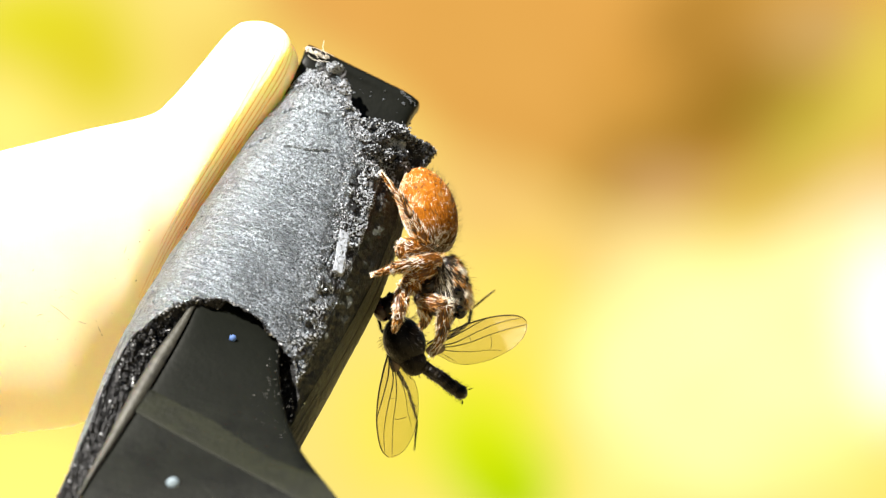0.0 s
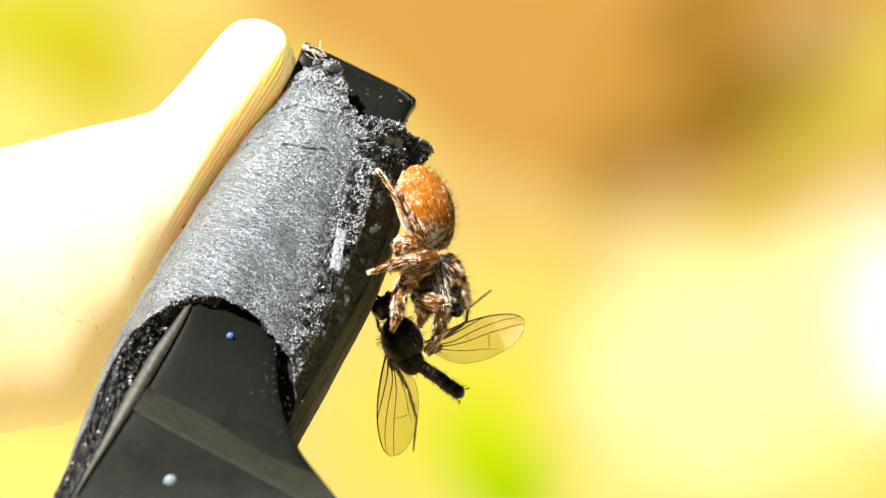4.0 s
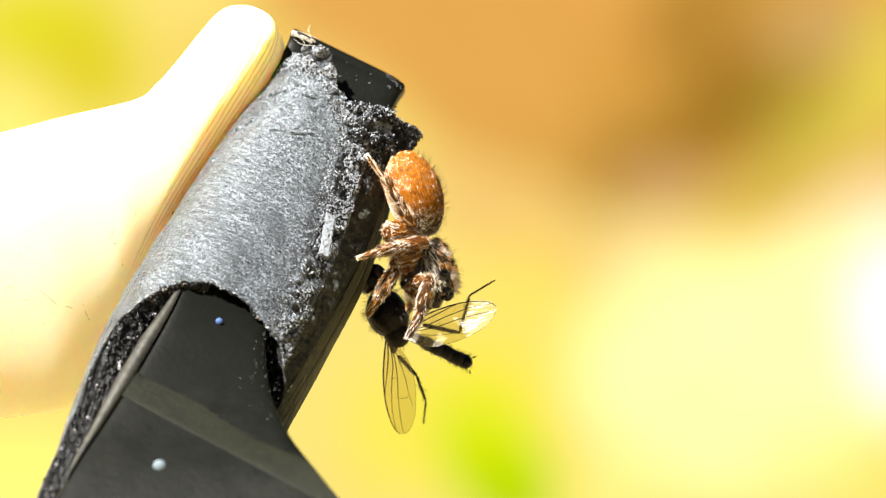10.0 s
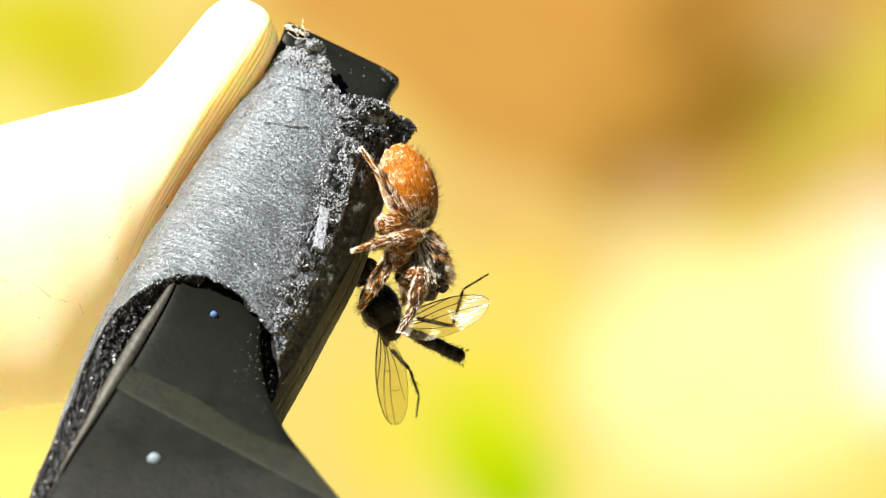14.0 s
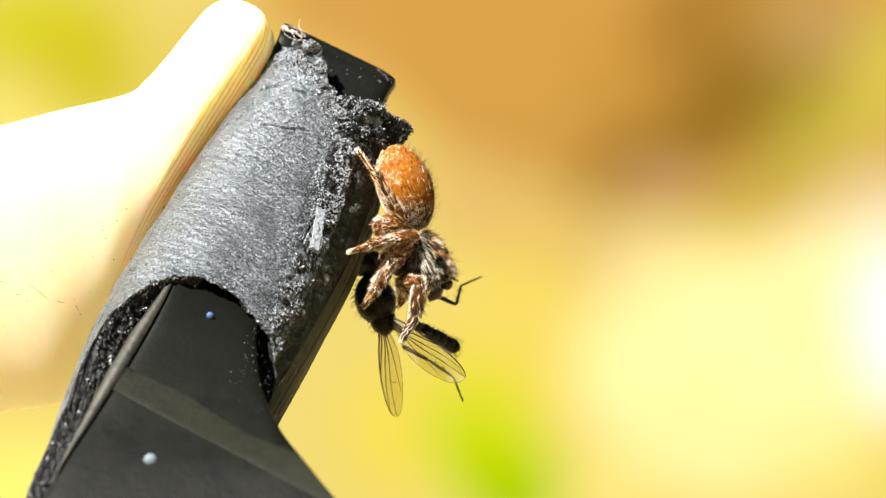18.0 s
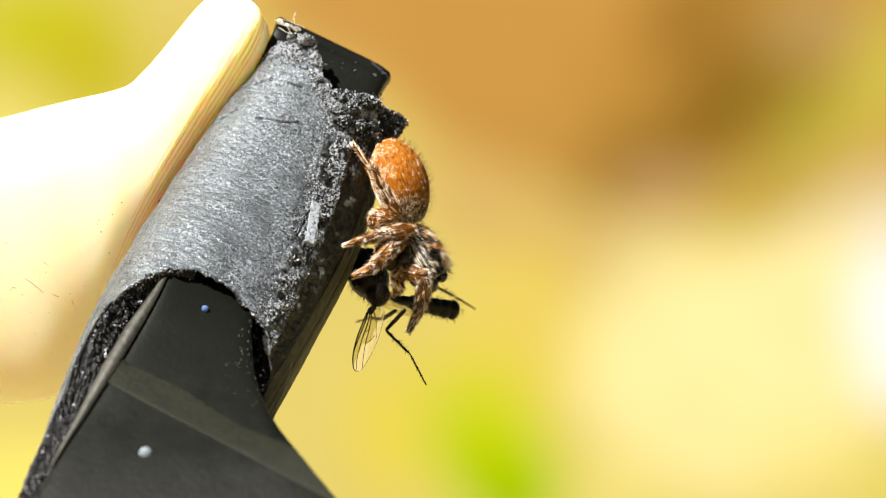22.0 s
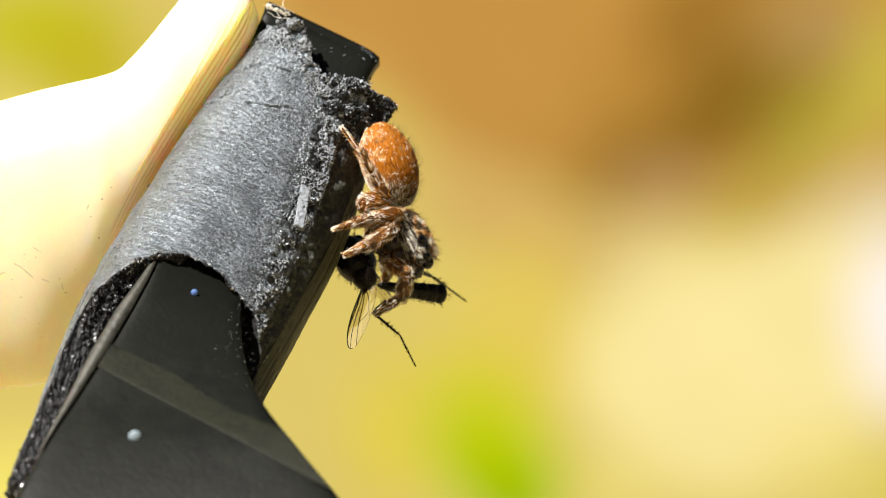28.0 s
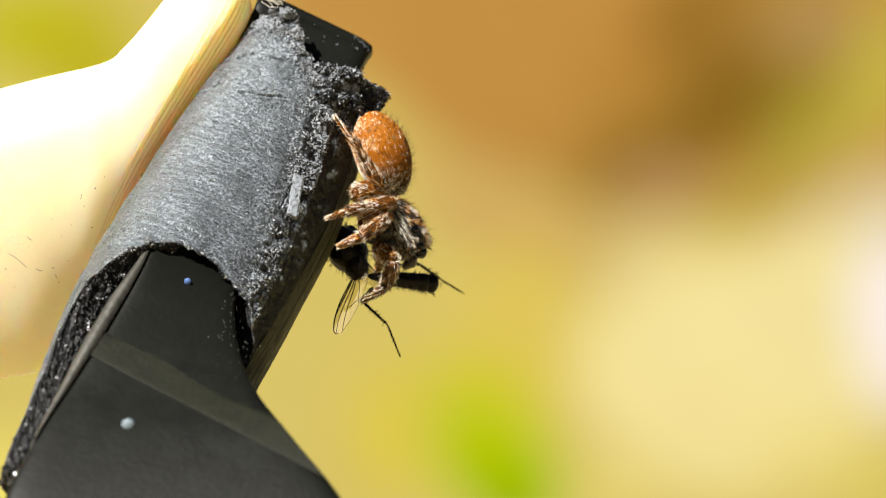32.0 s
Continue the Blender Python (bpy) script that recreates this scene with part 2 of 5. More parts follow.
def make_backdrop():
    """Sunlit garden far out of focus: soft patches of foliage, straw and earth, sunlight and blur painted in, on a
    sheet that glows.
    """
    n = Nodes("glowing_garden_sheet")
    warp = n.tree.nodes.new("ShaderNodeTexNoise")
    warp.inputs["Scale"].default_value, warp.inputs["Detail"].default_value = 26.0, 2.0
    n.link(n.coord, warp.inputs["Vector"])
    shift = n.add("ShaderNodeVectorMath")
    shift.operation = "MULTIPLY_ADD"
    shift.inputs[1].default_value = (0.012, 0.012, 0)
    n.link(warp.outputs["Color"], shift.inputs[0])
    n.link(n.coord, shift.inputs[2])
    k = 0.1729  # metres to a thousand pixels of the camera's view
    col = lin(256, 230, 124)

    # x, z of the patch's middle in the camera's view, half length, half width, slope, colour, weight, share with full
    # colour
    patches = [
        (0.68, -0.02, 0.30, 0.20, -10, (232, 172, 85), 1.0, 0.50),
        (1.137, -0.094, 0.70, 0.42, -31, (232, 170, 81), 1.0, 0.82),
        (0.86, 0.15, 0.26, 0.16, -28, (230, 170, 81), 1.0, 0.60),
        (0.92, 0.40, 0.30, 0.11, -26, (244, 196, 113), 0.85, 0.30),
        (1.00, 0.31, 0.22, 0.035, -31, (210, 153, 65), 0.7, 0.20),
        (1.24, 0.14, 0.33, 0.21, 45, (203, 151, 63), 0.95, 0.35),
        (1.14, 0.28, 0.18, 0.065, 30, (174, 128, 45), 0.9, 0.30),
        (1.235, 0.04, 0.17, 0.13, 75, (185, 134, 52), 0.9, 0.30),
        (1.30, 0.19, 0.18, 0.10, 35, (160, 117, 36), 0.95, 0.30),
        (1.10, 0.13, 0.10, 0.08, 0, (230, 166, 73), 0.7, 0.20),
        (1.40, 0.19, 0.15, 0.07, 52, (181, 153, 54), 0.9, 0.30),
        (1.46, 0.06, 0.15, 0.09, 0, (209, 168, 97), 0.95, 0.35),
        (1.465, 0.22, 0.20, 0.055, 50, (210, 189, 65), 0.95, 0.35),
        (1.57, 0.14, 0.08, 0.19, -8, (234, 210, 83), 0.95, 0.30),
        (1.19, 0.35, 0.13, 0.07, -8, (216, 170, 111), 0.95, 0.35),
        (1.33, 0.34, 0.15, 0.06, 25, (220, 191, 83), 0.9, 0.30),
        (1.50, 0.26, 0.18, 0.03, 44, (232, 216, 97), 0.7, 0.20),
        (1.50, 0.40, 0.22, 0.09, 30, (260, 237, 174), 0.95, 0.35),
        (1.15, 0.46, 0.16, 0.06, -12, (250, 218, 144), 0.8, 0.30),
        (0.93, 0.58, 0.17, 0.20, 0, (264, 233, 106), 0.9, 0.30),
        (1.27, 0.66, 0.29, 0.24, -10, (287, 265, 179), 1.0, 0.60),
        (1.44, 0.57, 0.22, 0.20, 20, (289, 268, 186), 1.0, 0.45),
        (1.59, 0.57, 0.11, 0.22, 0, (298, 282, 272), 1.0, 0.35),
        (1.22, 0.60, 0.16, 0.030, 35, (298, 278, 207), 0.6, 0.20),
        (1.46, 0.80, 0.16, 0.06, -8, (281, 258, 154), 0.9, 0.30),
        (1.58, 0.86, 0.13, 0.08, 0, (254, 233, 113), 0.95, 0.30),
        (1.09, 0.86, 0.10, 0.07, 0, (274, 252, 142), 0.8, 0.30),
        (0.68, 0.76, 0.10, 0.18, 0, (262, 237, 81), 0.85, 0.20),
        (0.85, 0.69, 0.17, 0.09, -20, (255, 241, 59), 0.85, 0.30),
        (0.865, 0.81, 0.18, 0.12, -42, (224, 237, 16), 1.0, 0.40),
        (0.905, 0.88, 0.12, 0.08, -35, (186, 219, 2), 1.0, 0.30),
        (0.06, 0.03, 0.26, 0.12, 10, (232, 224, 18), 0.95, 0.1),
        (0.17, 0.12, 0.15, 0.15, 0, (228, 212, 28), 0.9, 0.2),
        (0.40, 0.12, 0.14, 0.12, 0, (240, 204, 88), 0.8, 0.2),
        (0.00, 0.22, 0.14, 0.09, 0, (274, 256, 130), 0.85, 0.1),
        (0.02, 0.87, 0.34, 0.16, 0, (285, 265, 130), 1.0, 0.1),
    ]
    for x, z, a, b, slope, rgb, weight, full in patches:
        mp = n.tree.nodes.new("ShaderNodeMapping")
        mp.vector_type = "TEXTURE"
        mp.inputs["Location"].default_value = ((x - 0.784) * k + 0.006, (0.441 - z) * k + 0.006, 0)
        mp.inputs["Rotation"].default_value = (0, 0, radians(slope))
        mp.inputs["Scale"].default_value = (a * k, b * k, 1000)
        n.link(shift.outputs[0], mp.inputs["Vector"])
        ln = n.add("ShaderNodeVectorMath")
        ln.operation = "LENGTH"
        n.link(mp.outputs[0], ln.inputs[0])
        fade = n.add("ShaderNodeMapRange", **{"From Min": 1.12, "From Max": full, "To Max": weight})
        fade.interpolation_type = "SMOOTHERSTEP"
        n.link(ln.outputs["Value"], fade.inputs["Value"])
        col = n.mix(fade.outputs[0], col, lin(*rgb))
    turned = n.add("ShaderNodeMapping", Rotation=(0, 0, radians(-36)), Scale=(3.0, 1, 1))
    turned.vector_type = "TEXTURE"
    n.link(n.coord, turned.inputs["Vector"])
    streak = n.add("ShaderNodeTexNoise", Scale=70.0, Detail=2.0)
    n.link(turned.outputs[0], streak.inputs["Vector"])
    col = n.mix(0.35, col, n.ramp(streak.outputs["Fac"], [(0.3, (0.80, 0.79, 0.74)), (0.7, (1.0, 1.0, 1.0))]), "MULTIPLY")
    # the sheet emits its painted colours instead of being lit
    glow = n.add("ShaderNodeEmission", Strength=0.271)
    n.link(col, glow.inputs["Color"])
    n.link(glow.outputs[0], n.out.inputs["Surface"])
    return n.mat


BACKDROP = make_backdrop()


# ---- mesh helpers ----
def mesh_of(bm, name, mats, smooth=True):
    me = bpy.data.meshes.new(name)
    bm.normal_update()
    bm.to_mesh(me)
    bm.free()
    for m in mats if isinstance(mats, (list, tuple)) else [mats]:
        me.materials.append(m)
    me.polygons.foreach_set("use_smooth", [smooth] * len(me.polygons))
    return me


def raw_mesh(name, verts, faces, mats, smooth=True, slots=None):
    me = bpy.data.meshes.new(name)
    me.from_pydata([tuple(v) for v in verts], [], faces)
    for m in mats if isinstance(mats, (list, tuple)) else [mats]:
        me.materials.append(m)
    me.polygons.foreach_set("use_smooth", [smooth] * len(me.polygons))
    if slots is not None:
        me.polygons.foreach_set("material_index", slots)
    me.update()
    return me


def part(name, me, parent, label="", at=None, kind=""):
    """Links a mesh as a part under a thing or a part; at: its pose in the parent's space."""
    if isinstance(me, tuple):
        me = mesh_of(*me)
    ob = new(name, me)
    ob.parent = parent
    if at is not None:
        ob.matrix_basis = at
    return tagged(ob, label=label, kind=kind)


class Soup:
    """Collects vertices, faces and material slots of one mesh, in mm."""

    def __init__(self):
        self.v, self.f, self.s = [], [], []

    def put(self, verts, faces, slot=0):
        base = len(self.v)
        self.v.extend(verts)
        self.f.extend(tuple(i + base for i in f) for f in faces)
        self.s.extend([slot] * len(faces))

    def mesh(self, name, mats, smooth=True):
        return raw_mesh(name, [tuple(c * MM for c in v) for v in self.v], self.f, mats, smooth, self.s)

    def hair(self, root, way, length, radius, droop=(0, 0, 0), slot=0):
        way = Vector(way).normalized()
        side = way.orthogonal().normalized()
        other = way.cross(side)
        root = Vector(root)
        mid = root + way * length * 0.55 + Vector(droop) * length * 0.3
        tip = root + way * length * 0.95 + Vector(droop) * length
        ring = [side, side * -0.5 + other * 0.87, side * -0.5 - other * 0.87]
        verts = [root + r * radius for r in ring] + [mid + r * radius * 0.7 for r in ring] + [tip]
        self.put(verts, [(0, 1, 4, 3), (1, 2, 5, 4), (2, 0, 3, 5), (3, 4, 6), (4, 5, 6), (5, 3, 6)], slot)

    def tube(self, points, radii, sides=8, slot=0, flat=1.0):
        """A closed tube through points, with a radius at each; flat squashes it along z."""
        pts = [Vector(p) for p in points]
        n = len(pts)
        verts, faces = [], []
        ref = Vector((0, 0, 1))
        for i, p in enumerate(pts):
            d = (pts[min(i + 1, n - 1)] - pts[max(i - 1, 0)]).normalized()
            if abs(d.dot(ref)) > 0.95:
                ref = Vector((0, 1, 0))
            a = ref.cross(d).normalized()
            b = d.cross(a)
            for j in range(sides):
                w = 2 * math.pi * j / sides
                verts.append(p + (a * math.cos(w) + b * math.sin(w) * flat) * radii[i])
        for i in range(n - 1):
            for j in range(sides):
                k = (j + 1) % sides
                faces.append((i * sides + j, i * sides + k, (i + 1) * sides + k, (i + 1) * sides + j))
        faces.append(tuple(range(sides - 1, -1, -1)))
        faces.append(tuple((n - 1) * sides + j for j in range(sides)))
        self.put(verts, faces, slot)

    def egg(self, centre, radii, rings=18, sides=28, slot=0, shape=None):
        """An egg along x; shape(u) scales the girth, u from -1 to 1."""
        verts, faces = [], []
        for i in range(rings + 1):
            a = math.pi * i / rings
            u = -math.cos(a)
            g = math.sin(a) * (shape(u) if shape else 1)
            for j in range(sides):
                w = 2 * math.pi * j / sides
                verts.append(Vector(centre) + Vector((u * radii[0], g * radii[1] * math.cos(w), g * radii[2] * math.sin(w))))
        for i in range(rings):
            for j in range(sides):
                k = (j + 1) % sides
                faces.append((i * sides + j, (i + 1) * sides + j, (i + 1) * sides + k, i * sides + k))
        self.put(verts, faces, slot)

    def lump(self, centre, size, rng, slot=0):
        """A small uneven grain."""
        t = 1.618
        raw = [(-1, t, 0), (1, t, 0), (-1, -t, 0), (1, -t, 0), (0, -1, t), (0, 1, t), (0, -1, -t), (0, 1, -t), (t, 0, -1), (t, 0, 1), (-t, 0, -1), (-t, 0, 1)]
        tri = [(0, 11, 5), (0, 5, 1), (0, 1, 7), (0, 7, 10), (0, 10, 11), (1, 5, 9), (5, 11, 4), (11, 10, 2), (10, 7, 6), (7, 1, 8),
               (3, 9, 4), (3, 4, 2), (3, 2, 6), (3, 6, 8), (3, 8, 9), (4, 9, 5), (2, 4, 11), (6, 2, 10), (8, 6, 7), (9, 8, 1)]
        turn = Euler([rng.uniform(0, 6.28) for _ in range(3)]).to_matrix()
        sq = Vector([rng.uniform(0.35, 1.6) for _ in range(3)])
        verts = [Vector(centre) + turn @ (Vector(p) * 0.52 * size * rng.uniform(0.35, 1.45) * sq) for p in raw]
        self.put(verts, tri, slot)


def smooth_at(table, x):
    """Smooth reading of a small table of (x, value)."""
    if x <= table[0][0]:
        return table[0][1]
    for (x0, v0), (x1, v1) in zip(table, table[1:]):
        if x <= x1:
            u = (x - x0) / (x1 - x0)
            return v0 + (v1 - v0) * u * u * (3 - 2 * u)
    return table[-1][1]


def spline(points, steps=8):
    """Points of a smooth line through a few given ones."""
    p = [Vector(q) for q in points]
    p = [p[0] * 2 - p[1]] + p + [p[-1] * 2 - p[-2]]
    out = []
    for i in range(1, len(p) - 2):
        for s in range(steps):
            t = s / steps
            out.append(0.5 * (2 * p[i] + (p[i + 1] - p[i - 1]) * t + (2 * p[i - 1] - 5 * p[i] + 4 * p[i + 1] - p[i + 2]) * t * t
                              + (3 * p[i] - p[i - 1] - 3 * p[i + 1] + p[i + 2]) * t ** 3))
    return out + [p[-2]]


# ---- setting ----
def build_setting():
    bm = bmesh.new()
    for x, y in ((-4000, -4000), (4000, -4000), (4000, 4000), (-4000, 4000)):
        bm.verts.new((x, y, 0))
    bm.faces.new(bm.verts)
    tagged(new("ground", mesh_of(bm, "ground", BOUNCE_GROUND)), "wide unseen ground, straw-coloured for warm bounce light", "ground", kind="structure")
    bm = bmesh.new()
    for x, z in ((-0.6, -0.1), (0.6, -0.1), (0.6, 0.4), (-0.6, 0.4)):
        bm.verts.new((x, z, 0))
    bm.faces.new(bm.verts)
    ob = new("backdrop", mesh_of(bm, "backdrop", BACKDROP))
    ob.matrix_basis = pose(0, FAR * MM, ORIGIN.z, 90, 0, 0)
    tagged(ob, "glowing sheet painted as a blurred yellow, green and brown sunlit garden", "backdrop", kind="structure")


build_setting()

# ---- the tool ----
STATIONS = [  # middle of the sleeve, half width, half depth
    ((-2.433, 2.1, 4.578), 1.768, 1.15),
    ((-3.264, 1.5, 2.458), 2.537, 1.75),
    ((-4.406, 0.3, 0.01698), 2.947, 2.2),
    ((-5.751, -1.6, -2.423), 3.067, 2.5),
    ((-6.969, -3.7, -4.781), 3.059, 2.6),
    ((-7.744, -6, -7.182), 3.065, 2.6),
]
ACROSS = Vector((0.869, 0, -0.495))
FRONT = Vector((0.16, -0.945, 0.28)).normalized()


def sleeve_point(v, w, shrink=0.0):
    """A point of the sleeve: v along it from 0 to 1, w round it in radians."""
    x = min(max(v, -0.2), 1.19) * 5
    i = min(max(int(math.floor(x)), 0), 4)
    u = x - i
    pick = [STATIONS[min(max(i + d, 0), 5)] for d in (-1, 0, 1, 2)]

    def blend(a, b, c, d):
        return b * (1 - u) + c * u if u < 0 or u > 1 or i in (0, 4) else 0.5 * (2 * b + (c - a) * u + (2 * a - 5 * b + 4 * c - d) * u * u + (3 * b - a - 3 * c + d) * u ** 3)

    mid = blend(*[Vector(s[0]) for s in pick])
    a, b = blend(*[s[1] for s in pick]) - shrink, blend(*[s[2] for s in pick]) - shrink
    c, s = math.cos(w), math.sin(w)
    return mid + ACROSS * a * math.copysign(abs(c) ** 0.9, c) + FRONT * b * math.copysign(abs(s) ** 0.9, s)


LOW_EDGE = [(-1.0, 1.18), (-0.97, 0.98), (-0.93, 0.815), (-0.86, 0.74), (-0.75, 0.69), (-0.62, 0.657), (-0.48, 0.632), (-0.24, 0.613), (0.0, 0.613), (0.22, 0.63), (0.46, 0.648), (0.68, 0.69), (0.9, 0.78), (1.0, 0.83)]
TOP_EDGE = [(-1.0, 0.04), (-0.75, 0.0), (-0.44, -0.012), (-0.22, 0.028), (-0.05, 0.079), (0.18, 0.102), (0.5, 0.078), (0.8, 0.055), (1.0, 0.05)]


def sleeve_span(w):
    c, s = math.cos(w), math.sin(w)
    if s >= 0:
        return smooth_at(TOP_EDGE, c), smooth_at(LOW_EDGE, c)
    k = -s
    top = 0.04 * (1 - c) / 2 + 0.05 * (1 + c) / 2
    low = 1.18 * (1 - c) / 2 + 0.82 * (1 + c) / 2
    return top, min(low + 0.08 * k, 1.19)


def wear(v, c, s):
    """How badly the sleeve is worn: 0 smooth skin, 1 crumbled."""
    line = 0.36 + 0.30 * v
    band = min(max((c - line + 0.46 - 0.34 * v) / (0.42 - 0.34 * v), 0), 1) * min(max((line + 0.10 - c) / 0.08, 0), 1)
    band *= 1.1 - 0.9 * v
    reach = 0.09 + 0.14 * min(max((c + 0.25) / 0.45, 0), 1)
    top = min(max((reach - v) / reach, 0), 1)
    return max(min(band, 1), top) if s > 0 else 0


def shaded_side(v, c, s):
    """1 past the worn band, where the sleeve's shaded side is coloured darker and set a little deeper."""
    return min(max((c - 0.42 - 0.30 * v) / 0.07, 0), 1) if s > 0 or c > 0.5 else 0


def turn_of(u):
    """Angle round the sleeve, with most of the mesh on the side that faces out."""
    return -0.3 + (math.pi + 0.6) * u / 0.84 if u < 0.84 else math.pi + 0.3 + (math.pi - 0.6) * (u - 0.84) / 0.16


CRACKS = [((-4.6, 0, 3), (-3.93, 0, 2.9)), ((-3.93, 0, 2.9), (-3.32, 0, 2.85)), ((-6.02, 0, 2.92), (-5.65, 0, 3.05)), ((-5.65, 0, 3.05), (-5.27, 0, 3.3)), ((-3.73, 0, 4.08), (-3.32, 0, 3.93)), ((-4.73, 0, 4.08), (-4.23, 0, 4.18)), ((-3.07, 0, 0.183), (-3.4, 0, -0.483))]


def crack(p):
    """Depth of the cracks in the skin at a plan point."""
    deep = 0
    for a, b in CRACKS:
        ax, az, bx, bz = a[0], a[2], b[0], b[2]
        u = min(max(((p.x - ax) * (bx - ax) + (p.z - az) * (bz - az)) / ((bx - ax) ** 2 + (bz - az) ** 2), 0), 1)
        dist = math.hypot(p.x - ax - u * (bx - ax), p.z - az - u * (bz - az))
        deep = max(deep, math.exp(-((dist + 0.03 * noise.noise(p * 5) + 0.012 * noise.noise(p * 14)) / (0.026 + 0.010 * noise.noise(p * 3.3))) ** 2))
    return 0.09 * deep


TORN = [  # middle and radius of the torn clumps
    (-2.28, 0.45, 3.66, 0.17), (-2.0, 0.5, 3.62, 0.19), (-1.7, 0.6, 3.55, 0.17), (-1.42, 0.7, 3.5, 0.2), (-1.18, 0.8, 3.44, 0.16), (-1.0, 1.1, 3.15, 0.2), (-0.92, 1.0, 3.2, 0.13),
    (-0.68, 1.15, 3.12, 0.10), (-0.5, 1.2, 3.0, 0.14), (-0.38, 1.3, 2.86, 0.15), (-0.55, 1.35, 2.75, 0.2), (-0.85, 1.2, 2.85, 0.2), (-0.72, 1.35, 2.6, 0.26), (-1.0, 1.2, 2.6, 0.3), (-0.9, 1.45, 2.25, 0.3), (-1.15, 1.3, 2.2, 0.26), (-1.85, 0.1, 3.25, 0.2), (-2.0, 0.0, 2.9, 0.17), (-1.6, 0.0, 2.75, 0.15), (-1.35, 0.35, 2.45, 0.13), (-1.2, 0.5, 2.75, 0.16)]


def build_sleeve(tool):
    rows, cols = 290, 520
    verts, faces, slots, shade_mask, worn = [], [], [], [], []
    for j in range(cols):
        w = turn_of(j / cols)
        c, s = math.cos(w), math.sin(w)
        lo, hi = sleeve_span(w)
        q = Vector((c * 3, s * 3, 1.7))
        lo += 0.016 * noise.noise(q * 4) + 0.012 * noise.noise(q * 11)
        hi += 0.004 * noise.noise(q * 3 + Vector((9, 0, 0))) + 0.0012 * noise.noise(q * 12)
        for i in range(rows):
            v = lo + (hi - lo) * i / (rows - 1)
            p = sleeve_point(v, w)
            out = ACROSS * c + FRONT * s
            k = wear(v, c, s)
            rough = noise.fractal(p * 2.6, 0.9, 2.0, 5) * 0.26 - 0.10 * max(noise.noise(p * 6), 0)
            # short cross creases pressed into the skin
            along = Vector((p.dot(ACROSS) * 1.7, p.dot(Vector((-0.45, -0.3, -0.8))) * 7.5, 0.3))
            crease = (noise.noise(along) * 0.028 + noise.noise(along * 1.9) * 0.015 + noise.noise(along * 3.7) * 0.007) * min(max((v - 0.12) / 0.2, 0.6), 1) + 0.005 * noise.noise(p * 9)
            gone = shaded_side(v, c, s)
            d = rough * k + crease * (1 - gone) * (1 - k) * (0.5 + 0.5 * max(s, 0)) + noise.noise(p * 0.9) * 0.05
            if s > 0:
                d -= crack(p)
            shade_mask.append(gone)
            worn.append(k)
            d += 0.10 * gone * (noise.fractal(p * 3.2, 0.9, 2.0, 4) * min(max((0.97 - c) / 0.25, 0.12), 1) - 0.4)
            # fine ribs along the far side
            if c > 0.75:
                d += 0.016 * noise.noise(Vector((w * 80, v * 3, 4))) * min((c - 0.75) / 0.1, 1)
            verts.append(p + out * d)
    for j in range(cols):
        n = (j + 1) % cols
        for i in range(rows - 1):
            faces.append((j * rows + i, n * rows + i, n * rows + i + 1, j * rows + i + 1))
            c = math.cos(turn_of(j / cols))
            # turned-away faces take the shade-dark foam, the farthest the olive-tinted one
            far = c > 0.80 + 0.06 * noise.noise(verts[j * rows + i] * 1.5) - 0.50 * min(i / rows, 0.8)
            pit = worn[j * rows + i] > 0.55 + 0.5 * noise.noise(verts[j * rows + i] * 3.1)
            slots.append((2 if far else 1) if shade_mask[j * rows + i] > 0.5 + 0.4 * noise.noise(verts[j * rows + i] * 4) else (3 if pit else 0))
    me = raw_mesh("foam_sleeve", [p * MM for p in verts], [f[::-1] for f in faces], [FOAM_SKIN, SHADED_FOAM, OLIVE_BOUNCE, FOAM_PIT], True, slots)
    sleeve = part("foam_sleeve", me, tool, "worn black foam sleeve with a frayed upper end", Matrix.Translation(ORIGIN))

    # fine raised ribs along the far side, reflected olive light put into their colour
    rng = random.Random(41)
    so = Soup()
    for k in range(130):
        v = rng.uniform(0.10, 0.58)
        end = min(v + rng.uniform(0.12, 0.4), 0.8)
        w = rng.uniform(0.02, 0.50)
        n = 26
        pts = []
        for i in range(n + 1):
            x = v + (end - v) * i / n
            pts.append(sleeve_point(x, w + 0.30 * (x - 0.2) + 0.012 * noise.noise(Vector((i * 0.4, k, 0))), 0.015))
        so.tube(pts, [0.013 * (0.3 + 0.7 * math.sin(math.pi * (i + 0.5) / (n + 1))) * (0.9 + 0.9 * noise.noise(Vector((i * 0.8, k * 3, 1)))) for i in range(n + 1)], 6)
    part("frayed_edge", so.mesh("frayed_edge", RIM), sleeve, "fine black fibres along the edge, olive reflection in their colour", kind="stuff")

    # cut end: foam between the skin's edge and the lever
    so = Soup()
    deep = 26
    ring = []
    for j in range(cols):
        w = turn_of(j / cols)
        edge = verts[j * rows + rows - 1]
        v = sleeve_span(w)[1]
        line = []
        for i in range(deep):
            u = i / (deep - 1)
            inner = sleeve_point(v + (0.035 if math.cos(w) < -0.3 else -0.04) * u, w, 1.15 * u + 0.02)
            p = edge.lerp(inner, min(u * 4, 1)) if i else edge.copy()
            if i > 1:
                p += Vector((0, -1, 0)) * (0.10 * noise.noise(p * 7) + 0.05 * noise.noise(p * 17)) * (1 if math.cos(w) < 0.35 else 0.25)
            line.append(p)
        ring.append(line)
    so.put([p for line in ring for p in line], [(j * deep + i, j * deep + i + 1, ((j + 1) % cols) * deep + i + 1, ((j + 1) % cols) * deep + i)
                                               for j in range(cols) for i in range(deep - 1)])
    rng = random.Random(17)
